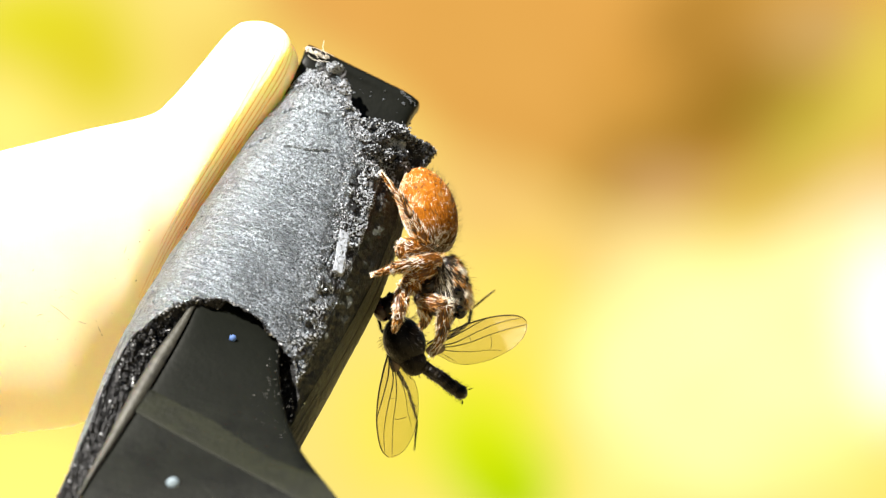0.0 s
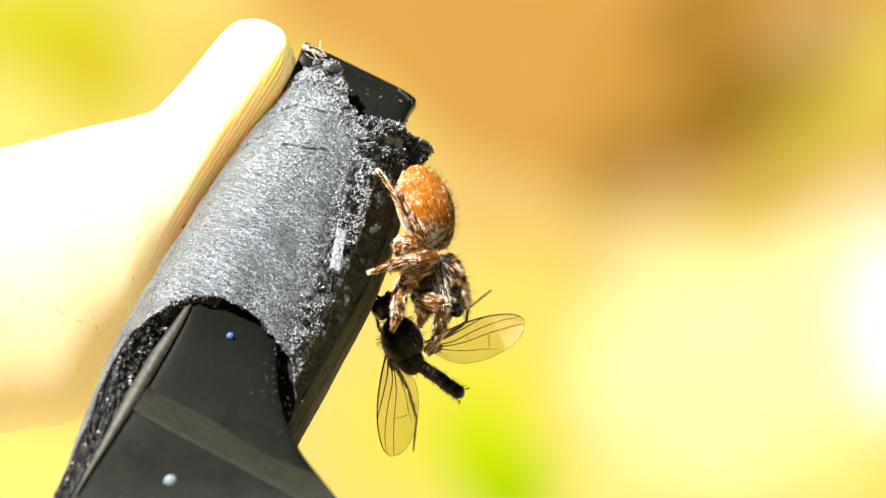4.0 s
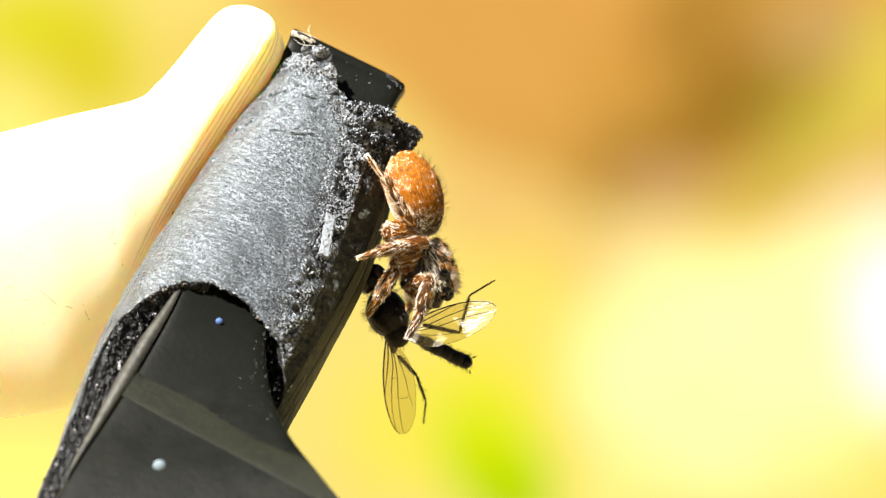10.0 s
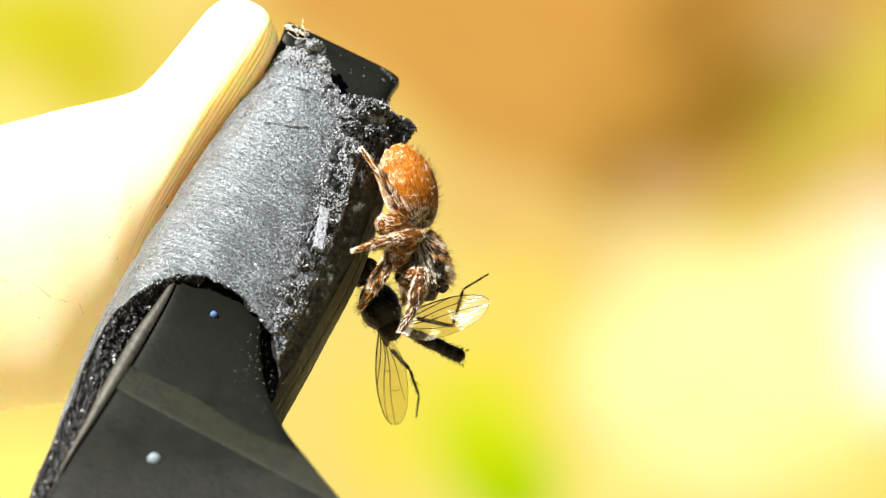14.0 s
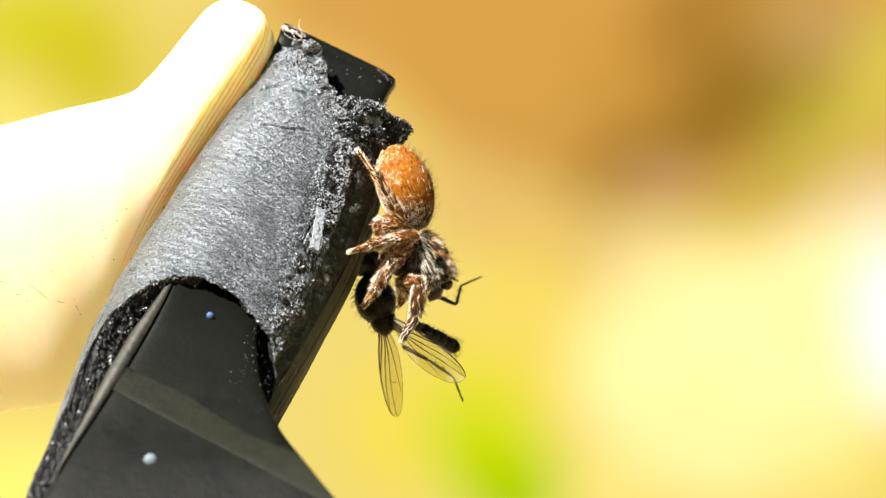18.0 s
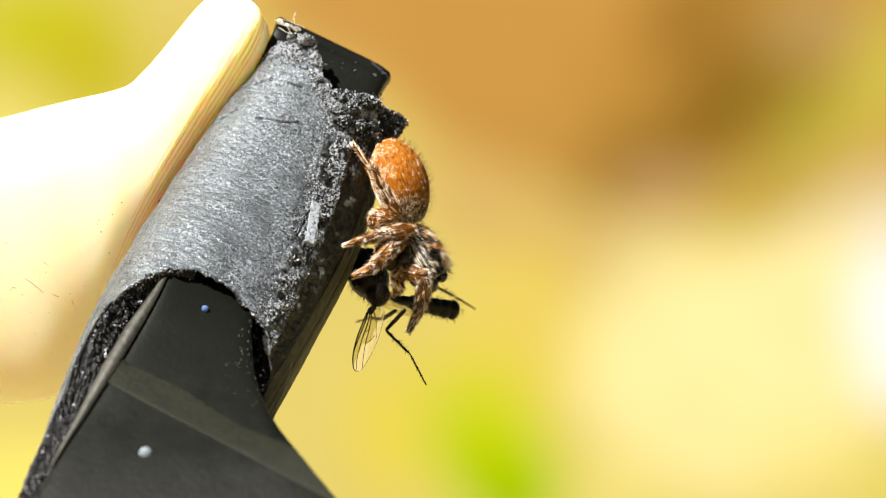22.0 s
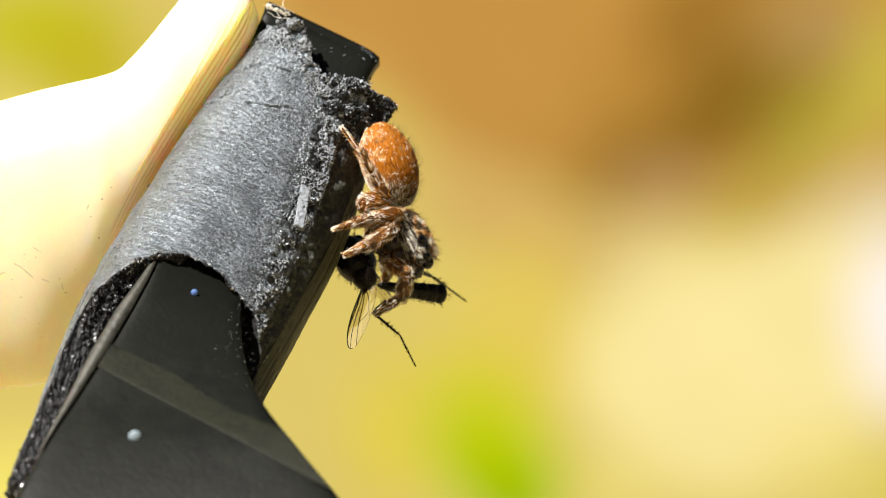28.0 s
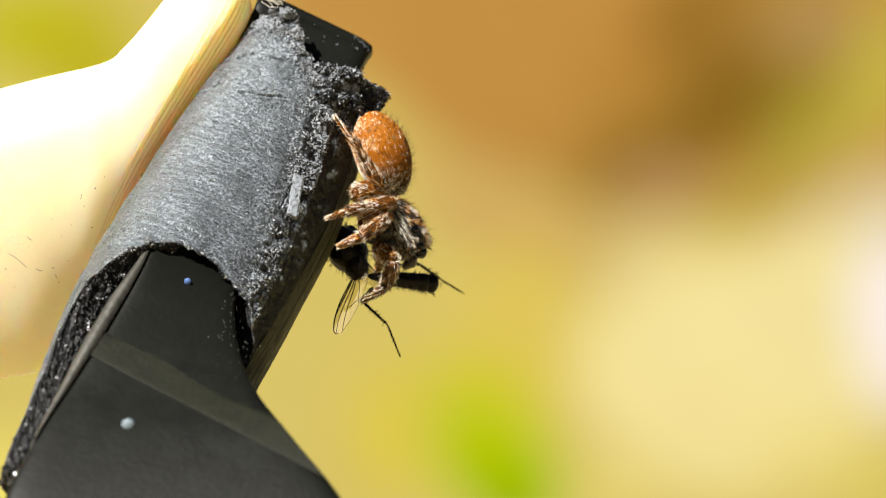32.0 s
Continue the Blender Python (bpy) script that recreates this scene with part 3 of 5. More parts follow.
    for k in range(4500):
        j, i = rng.randrange(cols), rng.randrange(1, deep - 6)
        if math.cos(turn_of(j / cols)) > 0.35 and rng.random() < 0.8:
            continue
        so.lump(ring[j][i] + Vector((rng.gauss(0, 0.02), -0.02, rng.gauss(0, 0.02))), rng.uniform(0.016, 0.045), rng, 1 if math.cos(turn_of(j / cols)) < 0.35 and rng.random() < 0.2 else 0)
    part("cut_end", so.mesh("cut_end", [FOAM_CUT, SPARK], False), sleeve, "dark open-pored cut foam")

    # crumbs on the worn places
    rng = random.Random(5)
    so, dark = Soup(), Soup()
    count = 0
    while count < 24000:
        w = rng.uniform(0.05, math.pi)
        c, s = math.cos(w), math.sin(w)
        lo, hi = sleeve_span(w)
        v = rng.uniform(lo, hi)
        if rng.random() < 0.3:
            v = lo + abs(rng.gauss(0, 0.03))
        k = wear(v, c, s)
        if noise.noise(sleeve_point(v, w) * 2.4) < -0.05 and k > 0.2:
            continue
        if rng.random() > k * 0.9 + (0.01 if shaded_side(v, c, s) < 0.2 else 0):
            continue
        count += 1
        p = sleeve_point(v, w)
        out = (ACROSS * c + FRONT * s).normalized()
        size = rng.uniform(0.009, 0.026) * (1 + 0.8 * k * rng.random())
        p += out * (noise.fractal(p * 2.6, 0.9, 2.0, 5) * 0.26 * k + rng.uniform(-0.03, 0.12) * k)
        (so if rng.random() < 0.72 else dark).lump(p, size, rng)
    # single grains that lie on the sound skin, more of them towards the worn band
    for q in range(11000):
        w = rng.uniform(0.5, 2.7)
        c, s = math.cos(w), math.sin(w)
        lo, hi = sleeve_span(w)
        v = rng.uniform(lo, hi)
        if shaded_side(v, c, s) > 0.1 or rng.random() > 0.25 + 0.75 * min(max((c + 0.7) / 1.0, 0), 1):
            continue
        p = sleeve_point(v, w)
        if noise.noise(p * 1.9) < rng.uniform(-0.5, 0.2):
            continue
        (so if rng.random() < 0.55 else dark).lump(p + (ACROSS * c + FRONT * s).normalized() * noise.noise(p * 0.9) * 0.05, rng.uniform(0.006, 0.015), rng)
    # torn clumps that stand out at the end of the skin
    for x, y, z, r in TORN:
        middle = Vector((x, y, z))
        where = len(dark.v)
        dark.egg(middle, (r, r, r), 16, 22)
        for q in range(where, len(dark.v)):
            way = dark.v[q] - middle
            lift = 1 + 0.5 * noise.noise(dark.v[q] * 4.2) + 0.5 * noise.noise(dark.v[q] * 9.5) + 0.4 * noise.noise(dark.v[q] * 21)
            dark.v[q] = middle + way * max(lift, 0.35)
        for q in range(170):
            way = Vector((rng.gauss(0, 1), rng.gauss(-0.3, 1), rng.gauss(0.4, 1))).normalized()
            (so if rng.random() < (0.55 if way.z > 0.45 and y < 1.15 else 0.25) else dark).lump(middle + way * r * rng.uniform(0.8, 1.4), rng.uniform(0.010, 0.034), rng)
    for q in range(700):
        u = rng.random()
        a = Vector((-2.35, 0.35, 3.7)).lerp(Vector((-1.1, 0.75, 3.5)), u) + Vector((rng.gauss(0, 0.08), rng.gauss(0, 0.15), rng.gauss(0.02, 0.07)))
        (dark if rng.random() < 0.5 else so).lump(a, rng.uniform(0.012, 0.04), rng)
    part("crumb_layer", so.mesh("crumb_layer", CRUMB, False), sleeve, "loose grey foam crumbs", kind="stuff")

    part("torn_foam", dark.mesh("torn_foam", DARK_CRUMB, False), sleeve, "torn black foam clumps", kind="stuff")
    return sleeve


def ridge_section(c, u, half):
    """Front profile of the handle at u along it, where it is half wide: a broad lit face, a soft fall towards the underside, and beside the sleeve a bevel in small moulded steps."""
    k = min(max((u - 0.20) / 0.27, 0), 1)
    k = k * k * (3 - 2 * k)
    bevel = min(1.1 / half, 0.6)
    peak = 0.50 * (1 - k) + k * (bevel - 1)
    if c >= peak:
        return (1 - ((c - peak) / (1 - peak)) ** (2 + 0.6 * k)) ** 0.5
    t = (peak - c) / (1 + peak)
    high = (1 - k) * (0.85 * (1 - t ** 1.55) ** 0.8 + 0.15 * (1 - t ** 2.4) ** 0.5) + k * (1 - 0.12 * t * t) * (1 - t ** 9) ** 0.5
    x = min(max((bevel - 1 - c) / bevel + 0.03 * math.sin(u * 17) - 0.15 * (u - 0.5), 0), 1) * 5
    step = int(x) + min(max((x - int(x) - 0.62) / 0.38, 0), 1) ** 1.5
    return high * (1 - 0.45 * min(max((u - 0.16) / 0.2, 0), 1) * (0.2 * x + 0.8 * step) / 5)


def loft(stations, power, sides=56, steps=8, section=None):
    """A solid through stations (edge point, opposite edge point, half depth, lean); power rounds its section: 2 an ellipse, 8 a plank."""
    rows = spline([Vector((*a, *b, h, lean)) for a, b, h, lean in stations], steps)
    so = Soup()
    verts, faces = [], []
    for n, r in enumerate(rows):
        p, q, h, lean = Vector(r[0:3]), Vector(r[3:6]), r[6], r[7]
        mid, half = (p + q) / 2, (p - q) / 2
        deep = Vector((0, -1, lean)).normalized() * h
        for j in range(sides):
            w = 2 * math.pi * j / sides
            c, s = math.cos(w), math.sin(w)
            cc, ss = math.copysign(abs(c) ** (2 / power), c), math.copysign(abs(s) ** (2 / power), s)
            if section and s > 0:
                ss = section(cc, n / (len(rows) - 1), half.length)
            verts.append(mid + half * cc + deep * ss)
    for i in range(len(rows) - 1):
        for j in range(sides):
            k = (j + 1) % sides
            faces.append((i * sides + j, i * sides + k, (i + 1) * sides + k, (i + 1) * sides + j))
    faces.append(tuple(range(sides - 1, -1, -1)))
    faces.append(tuple((len(rows) - 1) * sides + j for j in range(sides)))
    so.put(verts, faces)
    return so


def build_tool():
    tool = new("hand_tool")
    tagged(tool, "cream plastic hand tool with black lever and worn foam sleeve", "tool")
    here = Matrix.Translation(ORIGIN)

    # black lever, running through the sleeve and down to the ground
    lever_line = [
        ((-4.017, 2.5, 6.079), (-1.052, 2.4, 4.623), 0.36, 0.15), ((-4.086, 2.5, 6.02), (-0.8294, 2.4, 4.454), 0.48, 0.15), ((-4.136, 2.5, 5.901), (-0.7282, 2.4, 4.246), 0.55, 0.15), ((-4.436, 2.3, 5.18), (-1.102, 2.1, 3.595), 0.55, 0.15), ((-6.016, 0.7, 1.856), (-2.415, 0.6, 0.6856), 0.55, 0.25), ((-6.773, -1, 0.01605), (-3.512, -1, -1.064), 0.55, 0.28), ((-7.114, -3.4, -1.69), (-4.595, -3.45, -2.702), 0.55, 0.3),
        ((-8.077, -5.2, -3.646), (-4.566, -5.4, -4.352), 0.55, 0.3), ((-9.154, -6.9, -5.453), (-4.001, -7.1, -5.693), 0.55, 0.3), ((-10.09, -8.4, -6.97), (-2.941, -8.6, -6.985), 0.6, 0.3), ((-10.89, -9.8, -8.709), (-1.463, -10, -8.768), 0.7, 0.2), ((-10.93, -10.8, -10.51), (-0.6793, -11, -10.52), 0.8, 0.1),
        ((-11.79, -11.4, -18.78), (-0.6261, -11.4, -18.78), 1.0, 0), ((-11.71, -11.9, -31.37), (-1.255, -11.9, -31.37), 1.2, 0), ((-11.54, -12.6, -52.44), (-2.307, -12.6, -52.44), 1.4, 0), ((-11.56, -13.0, -100.3), (-3.152, -13.0, -100.3), 1.4, 0)]
    so = loft(lever_line, 9, 72, 10)
    lever = part("lever", so.mesh("lever", LEVER_MAT), tool, "matt black plastic lever with rounded end", here)
    # a thin wedge on the lever's face that carries an olive reflection as colour and ends in a slanting step
    rows = spline([Vector((*a, *b, h, lean)) for a, b, h, lean in lever_line], 10)

    def face(row, a, lift):
        x = row * 10
        n = int(x)
        r = rows[n].lerp(rows[n + 1], x - n)
        out = Vector((0, -1, r[7])).normalized()
        return (Vector(r[0:3]) + Vector(r[3:6])) / 2 - (Vector(r[0:3]) - Vector(r[3:6])) / 2 * a + out * (r[6] + lift)

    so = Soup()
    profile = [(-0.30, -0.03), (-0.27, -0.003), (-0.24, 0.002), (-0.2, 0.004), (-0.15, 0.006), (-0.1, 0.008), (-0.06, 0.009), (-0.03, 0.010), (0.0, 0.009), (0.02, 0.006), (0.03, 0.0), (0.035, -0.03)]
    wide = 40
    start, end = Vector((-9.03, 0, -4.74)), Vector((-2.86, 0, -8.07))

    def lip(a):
        """Row at which the step, straight as the camera sees it, crosses the lever's face."""
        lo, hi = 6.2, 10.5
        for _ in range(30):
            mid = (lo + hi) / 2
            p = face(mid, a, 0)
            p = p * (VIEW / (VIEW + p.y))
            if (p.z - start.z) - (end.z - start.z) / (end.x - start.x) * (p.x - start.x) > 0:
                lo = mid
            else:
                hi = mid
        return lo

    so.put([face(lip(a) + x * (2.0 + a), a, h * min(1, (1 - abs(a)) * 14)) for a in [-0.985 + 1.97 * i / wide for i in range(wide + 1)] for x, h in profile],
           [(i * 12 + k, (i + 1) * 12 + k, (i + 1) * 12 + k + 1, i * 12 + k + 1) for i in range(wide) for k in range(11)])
    part("lever_step", so.mesh("lever_step", STEP_MAT), lever, "slanting step across the black lever, olive reflection painted on")

    so = Soup()
    pts = [face(6.05 + 2.95 * i / 30, -1.0, -0.02) for i in range(31)]
    side = Vector((-0.83, 0.2, 0.45))
    size = [min(0.35 + i / 12, 1) * max(1 - max(i - 14, 0) / 17, 0.12) for i in range(31)]
    so.put([p + q for p, k in zip(pts, size) for q in (Vector((0.02, -0.06, 0)), side * 0.34 * k + Vector((0, 0.05, 0)), side * 0.42 * k + Vector((0, 0.5, 0)), Vector((0.04993, 0.4, 0)))],
           [(i * 4 + k, (i + 1) * 4 + k, (i + 1) * 4 + (k + 1) % 4, i * 4 + (k + 1) % 4) for i in range(30) for k in range(4)])
    part("lever_edge", so.mesh("lever_edge", PALE_EDGE, True), lever, "pale bevelled edge that tapers at both ends")

    rng = random.Random(33)
    so = Soup()
    # discs added where glints blur on the lever: one pale, one blue
    so.egg((-7.50, -8.75, -6.52), (0.19, 0.12, 0.19), 14, 22)
    part("glint_disc", so.mesh("glint_disc", PALE_GLINT), lever, "pale disc standing for a blurred glint")
    so = Soup()
    so.egg((-6.006, -4.6, -2.551), (0.105, 0.07, 0.105), 12, 18)
    part("glint_disc", so.mesh("glint_disc", BLUE_GLINT), lever, "tiny blue disc standing for a blurred glint")
    so = Soup()
    for k in range(520):
        u, w = rng.random(), rng.random()
        a = Vector((-7.37, -3.9, -1.936)).lerp(Vector((-9.932, -9.02, -6.904)), u)
        b = Vector((-4.672, -4.4, -2.894)).lerp(Vector((-3.341, -9.22, -6.899)), u)
        so.lump(a.lerp(b, w), rng.uniform(0.008, 0.02), rng)
    so.tube([(-1.581, 1.78, 3.976), (-1.471, 1.76, 3.808), (-1.312, 1.74, 3.579)], [0.008, 0.012, 0.006], 5)
    for k in range(46):
        u, w = rng.random(), rng.random()
        a, b = Vector((-3.11, 1.92, 5.455)).lerp(Vector((-2.427, 1.6, 3.81)), u), Vector((-0.9939, 1.85, 4.373)).lerp(Vector((-1.214, 1.6, 3.69)), u)
        so.lump(a.lerp(b, w), rng.uniform(0.012, 0.04), rng, 1)
    for k in range(150):
        u = rng.random()
        p = Vector((-4.08, 1.95, 5.98)).lerp(Vector((-3.45, 1.95, 5.70)), u) + Vector((rng.gauss(0, 0.03), rng.gauss(0, 0.05), rng.gauss(0, 0.03)))
        so.lump(p, rng.uniform(0.010, 0.034), rng, 2)
    for k in range(40):
        u = rng.random()
        p = Vector((-1.25, 1.8, 4.72)).lerp(Vector((-0.82, 1.8, 4.30)), u) + Vector((rng.gauss(0, 0.03), rng.gauss(0, 0.05), rng.gauss(0, 0.03)))
        so.lump(p, rng.uniform(0.008, 0.022), rng, 1)
    part("dust", so.mesh("dust", [GREY_DUST, FLUFF, FIBRE]), lever, "pale dust grains", kind="stuff")

    build_sleeve(tool)

    # cream handle with a finger along the sleeve
    handle_line = [
        ((-20.22, 1.6, 1.275), (-20.22, 1.6, -6.872), 2.1, 0.12), ((-13.15, 1.6, 2.908), (-13.15, 1.6, -5.558), 2.1, 0.12), ((-10.86, 1.6, 3.476), (-10.66, 1.6, -5.109), 2.1, 0.12), ((-8.765, 1.6, 3.964), (-9.611, 1.6, -3.506), 2.05, 0.12),
        ((-8.135, 1.6, 4.421), (-8.393, 1.6, -1.165), 1.85, 0.12), ((-7.562, 1.65, 5.055), (-7.393, 1.65, 0.5552), 1.6, 0.12), ((-6.811, 1.75, 5.986), (-6.05, 1.75, 2.58), 1.25, 0.15), ((-6.342, 1.8, 6.511), (-5.03, 1.8, 4.06), 1.1, 0.18), ((-5.942, 1.9, 6.747), (-4.53, 1.9, 4.90), 0.95, 0.22),
        ((-5.334, 2, 6.755), (-4.33, 2, 5.56), 0.8, 0.22), ((-4.848, 2, 6.517), (-4.49, 2, 6), 0.65, 0.22), ((-4.659, 2, 6.348), (-4.579, 2, 6.149), 0.25, 0.22)]
    body = loft(handle_line, 2.25, 420, 10, ridge_section)
    shell = [v for v in body.v if v.y < 1.6]
    handle = part("handle", body.mesh("handle", HANDLE_MAT), tool, "smooth cream-white plastic handle with fine ribs beside the sleeve", here)
    # fine moulded ribs beside the sleeve, the shaded plastic's orange glow put into their colour
    rows = spline([Vector((*a, *b, h, lean)) for a, b, h, lean in handle_line], 10)
    for k, (wide, first, last) in enumerate(((1.26, 0.36, 0.66), (1.06, 0.31, 0.82), (0.84, 0.30, 0.88), (0.65, 0.30, 0.90), (0.48, 0.30, 0.92), (0.34, 0.34, 0.93))):
        line = []
        for i in range(71):
            u = first + (last - first) * i / 70
            x = u * (len(rows) - 1)
            r = rows[int(x)].lerp(rows[int(x) + 1], x - int(x))
            mid, half = (Vector(r[0:3]) + Vector(r[3:6])) / 2, (Vector(r[0:3]) - Vector(r[3:6])) / 2
            c = min(wide * (1 - 0.35 * u) / half.length, 1.2) - 1
            line.append(mid + half * c + Vector((0, -1, r[7])).normalized() * (r[6] * ridge_section(c, u, half.length) - 0.004))
        so = Soup()
        so.tube(line, [0.017 * (0.15 + 0.85 * math.sin(math.pi * (i + 0.5) / 71) ** 0.6) * (1 + 0.3 * noise.noise(Vector((i * 0.2, k * 5, 0)))) for i in range(71)], 8)
        part("rib", so.mesh("rib", RIB_MAT), handle)
    # specks of dirt and short stray fibres on the handle
    rng = random.Random(21)
    so = Soup()

    def on_shell(x, z):
        return min(shell, key=lambda v: (v.x - x) ** 2 + (v.z - z) ** 2)

    for x, z, size in ((-7.62, 0.6, 0.07), (-8.66, 0.55, 0.028), (-8.95, 0.2, 0.02), (-9.3, -0.3, 0.025), (-9.05, -0.95, 0.02), (-10.9, -1.45, 0.022), (-12.1, -0.6, 0.018), (-10.1, -2.55, 0.02), (-12.5, -2.9, 0.018)):
        so.lump(on_shell(x, z), size, rng)
    for k in range(60):
        x, z = rng.gauss(-11.4, 1.2), rng.gauss(-2.0, 0.8)
        so.lump(on_shell(x, z) + Vector((rng.gauss(0, 0.08), -0.005, rng.gauss(0, 0.08))), rng.uniform(0.005, 0.015), rng)
    for x, z, way, length in ((-11.55, -1.72, -0.55, 0.62), (-12.0, -2.05, 0.6, 0.22), (-10.75, -2.2, 0.3, 0.2), (-10.25, -2.15, -1.1, 0.28), (-12.45, -1.6, -0.2, 0.2), (-11.0, -1.25, 0.15, 0.16), (-9.4, -0.1, 1.2, 0.2), (-13.0, -2.3, 0.4, 0.18)):
        line = [on_shell(x + length * u * math.cos(way) + 0.05 * math.sin(u * 5), z + length * u * math.sin(way) + 0.05 * math.sin(u * 4 + x)) + Vector((0, -0.012, 0)) for u in (0, 0.33, 0.66, 1.0)]
        line = [Vector((x + length * u * math.cos(way), p.y, z + length * u * math.sin(way) + 0.06 * math.sin(u * 3 + x))) for u, p in zip((0, 0.33, 0.66, 1.0), line)]
        line = spline(line, 4)
        so.tube(line, [0.006] * len(line), 5)
    part("dirt_specks", so.mesh("dirt_specks", VEIN), handle, "dark dirt specks and short stray fibres", kind="stuff")

    return tool


build_tool()


def build_lint():
    rng = random.Random(11)
    so = Soup()
    top, low = Vector((-2.86, -1.85, 0.50)), Vector((-3.06, -2.60, -0.70))
    side, lift = ACROSS * 0.19, FRONT * 0.09
    n, m = 26, 8
    verts = []
    for i in range(n + 1):
        mid = top.lerp(low, i / n)
        for face in (1, -1):
            for j in range(m + 1):
                x = 2 * j / m - 1
                p = mid + side * x * (0.8 + 0.35 * noise.noise(Vector((i * 0.35, face * 3, x > 0)))) + lift * face
                verts.append(p + FRONT * face * 0.05 * noise.noise(p * 9) + (low - top) * 0.03 * noise.noise(p * 6 + Vector((5, 0, 0))))
    w = 2 * (m + 1)
    ring = list(range(m + 1)) + list(range(2 * m + 1, m, -1))
    faces = [(i * w + ring[q], i * w + ring[(q + 1) % w], (i + 1) * w + ring[(q + 1) % w], (i + 1) * w + ring[q]) for i in range(n) for q in range(w)]
    so.put(verts, faces + [tuple(ring[::-1]), tuple(n * w + q for q in ring)])
    for k in range(110):
        p = top.lerp(low, rng.random()) + side * rng.uniform(-1, 1) + lift * rng.uniform(0.7, 1.2)
        so.lump(p, rng.uniform(0.010, 0.028), rng)
    ob = new("lint_flake", so.mesh("lint_flake", LINT))
    ob.location = ORIGIN
    tagged(ob, "pale grey flake of lint stuck to the black foam", "lint")
    for pts in ([(-4.104, 1.9, 5.922), (-3.81, 1.6, 5.799), (-3.603, 1.4, 5.534), (-3.495, 1.3, 5.735), (-3.582, 1.5, 6.01), (-3.54, 1.7, 6.215)], [(-4.154, 1.9, 5.992), (-3.915, 1.9, 6.022), (-3.578, 1.85, 5.904), (-3.24, 1.85, 5.754)], [(-4.028, 1.6, 5.779), (-3.772, 1.4, 5.614), (-3.365, 1.3, 5.566)]):
        so = Soup()
        p = spline(pts, 8)
        so.tube(p, [0.0055] * len(p), 5)
        ob = new("fibre", so.mesh("fibre", FIBRE))
        ob.location = ORIGIN
        tagged(ob, "thin pale curled fibre caught on the black lever", "fibre", "loose fibres")


build_lint()


# ---- jointed animals ----
def bone(a, b, length, side=1, spin=0):
    """Pose of a limb of that length (mm) from joint a towards b: local x along it, local z towards the viewer, turned by spin degrees round x.
    What the plan's distance leaves over goes in depth: away (side 1) or nearer (side -1). Returns the pose and the far joint."""
    a, b = Vector(a), Vector(b)
    d = Vector((b.x - a.x, 0, b.z - a.z))
    flat = min(d.length, length * 0.999)
    x = (d.normalized() * flat + Vector((0, side * math.sqrt(length * length - flat * flat), 0))).normalized()
    z = Vector((0, -1, 0))
    z = (z - x * z.dot(x)).normalized()
    y = z.cross(x)
    m = Matrix((x, y, z)).transposed().to_4x4() @ Matrix.Rotation(radians(spin), 4, "X")
    return Matrix.Translation(M(a)) @ m, a + x * length


def reading(rows, t):
    """Values between the rows (t, tuple of numbers or points)."""
    if t <= rows[0][0]:
        return rows[0][1:]
    for r, s in zip(rows, rows[1:]):
        if t <= s[0]:
            u = (t - r[0]) / (s[0] - r[0])
            return tuple(Vector(p).lerp(Vector(q), u) if isinstance(p, (tuple, Vector)) else p + (q - p) * u for p, q in zip(r[1:], s[1:]))
    return rows[-1][1:]


def limb_mesh(name, length, r0, r1, mats, rng, hairs=60, swell=0.25, hair_len=0.16, dark=0, patchy=False, grey=False):
    """A tapered hairy limb along x."""
    so = Soup()
    n = 12
    pts = [(length * i / n, 0.06 * r1 * math.sin(i * 1.3), 0) for i in range(n + 1)]
    rad = [(r0 + (r1 - r0) * i / n) * (1 + swell * math.sin(math.pi * i / n)) * (0.55 if i in (0, n) else 1) for i in range(n + 1)]
    so.tube(pts, rad, 12)
    where = Vector((rng.uniform(0, 50), rng.uniform(0, 50), 0))
    for k in range(hairs):
        u, w = rng.uniform(0.02, 0.98), rng.uniform(0, 6.283)
        r = (r0 + (r1 - r0) * u) * (1 + swell * math.sin(math.pi * u)) * 0.99
        out = Vector((0, math.cos(w), math.sin(w)))
        kind = 1
        if patchy:
            tone = noise.noise(where + Vector((u * length * 3.0, 2.4 * math.cos(w), 2.4 * math.sin(w)))) + rng.gauss(0, 0.10) + 0.30 * max(u - 0.8, 0) * 5
            kind = 3 if tone > 0.20 else (1 if tone > -0.12 else 4)
            if grey and kind == 1 and rng.random() < 0.7:
                kind = rng.choice((3, 4))
        so.hair(Vector((u * length, 0, 0)) + out * r, out * rng.uniform(0.15, 0.7) + Vector((rng.uniform(0.6, 1.2), rng.gauss(0, 0.2), rng.gauss(0, 0.2))), hair_len * rng.uniform(0.5, 1.3), 0.0058 if kind == 3 else 0.005, slot=kind)
    for k in range(hairs // 10 if patchy else 0):
        # the rounded joint at the near end
        out = Vector((-abs(rng.gauss(0, 1)), rng.gauss(0, 1), rng.gauss(0, 1))).normalized()
        so.hair(out * r0 * 0.62 + Vector((out.x * r0 * 0.1, 0, 0)), out + Vector((rng.uniform(-0.2, 0.6), rng.gauss(0, 0.3), rng.gauss(0, 0.3))), hair_len * rng.uniform(0.6, 1.2), 0.0046, slot=rng.choice((1, 3, 3, 4, 4)))
    for k in range(dark):
        u, w = rng.uniform(0.05, 0.95), rng.uniform(0, 6.283)
        r = r0 + (r1 - r0) * u
        out = Vector((0, math.cos(w), math.sin(w)))
        so.hair(Vector((u * length, 0, 0)) + out * r, out + Vector((0.6, 0, 0)), hair_len * rng.uniform(1.2, 2.2), 0.009, slot=2)
    return so.mesh(name, mats)


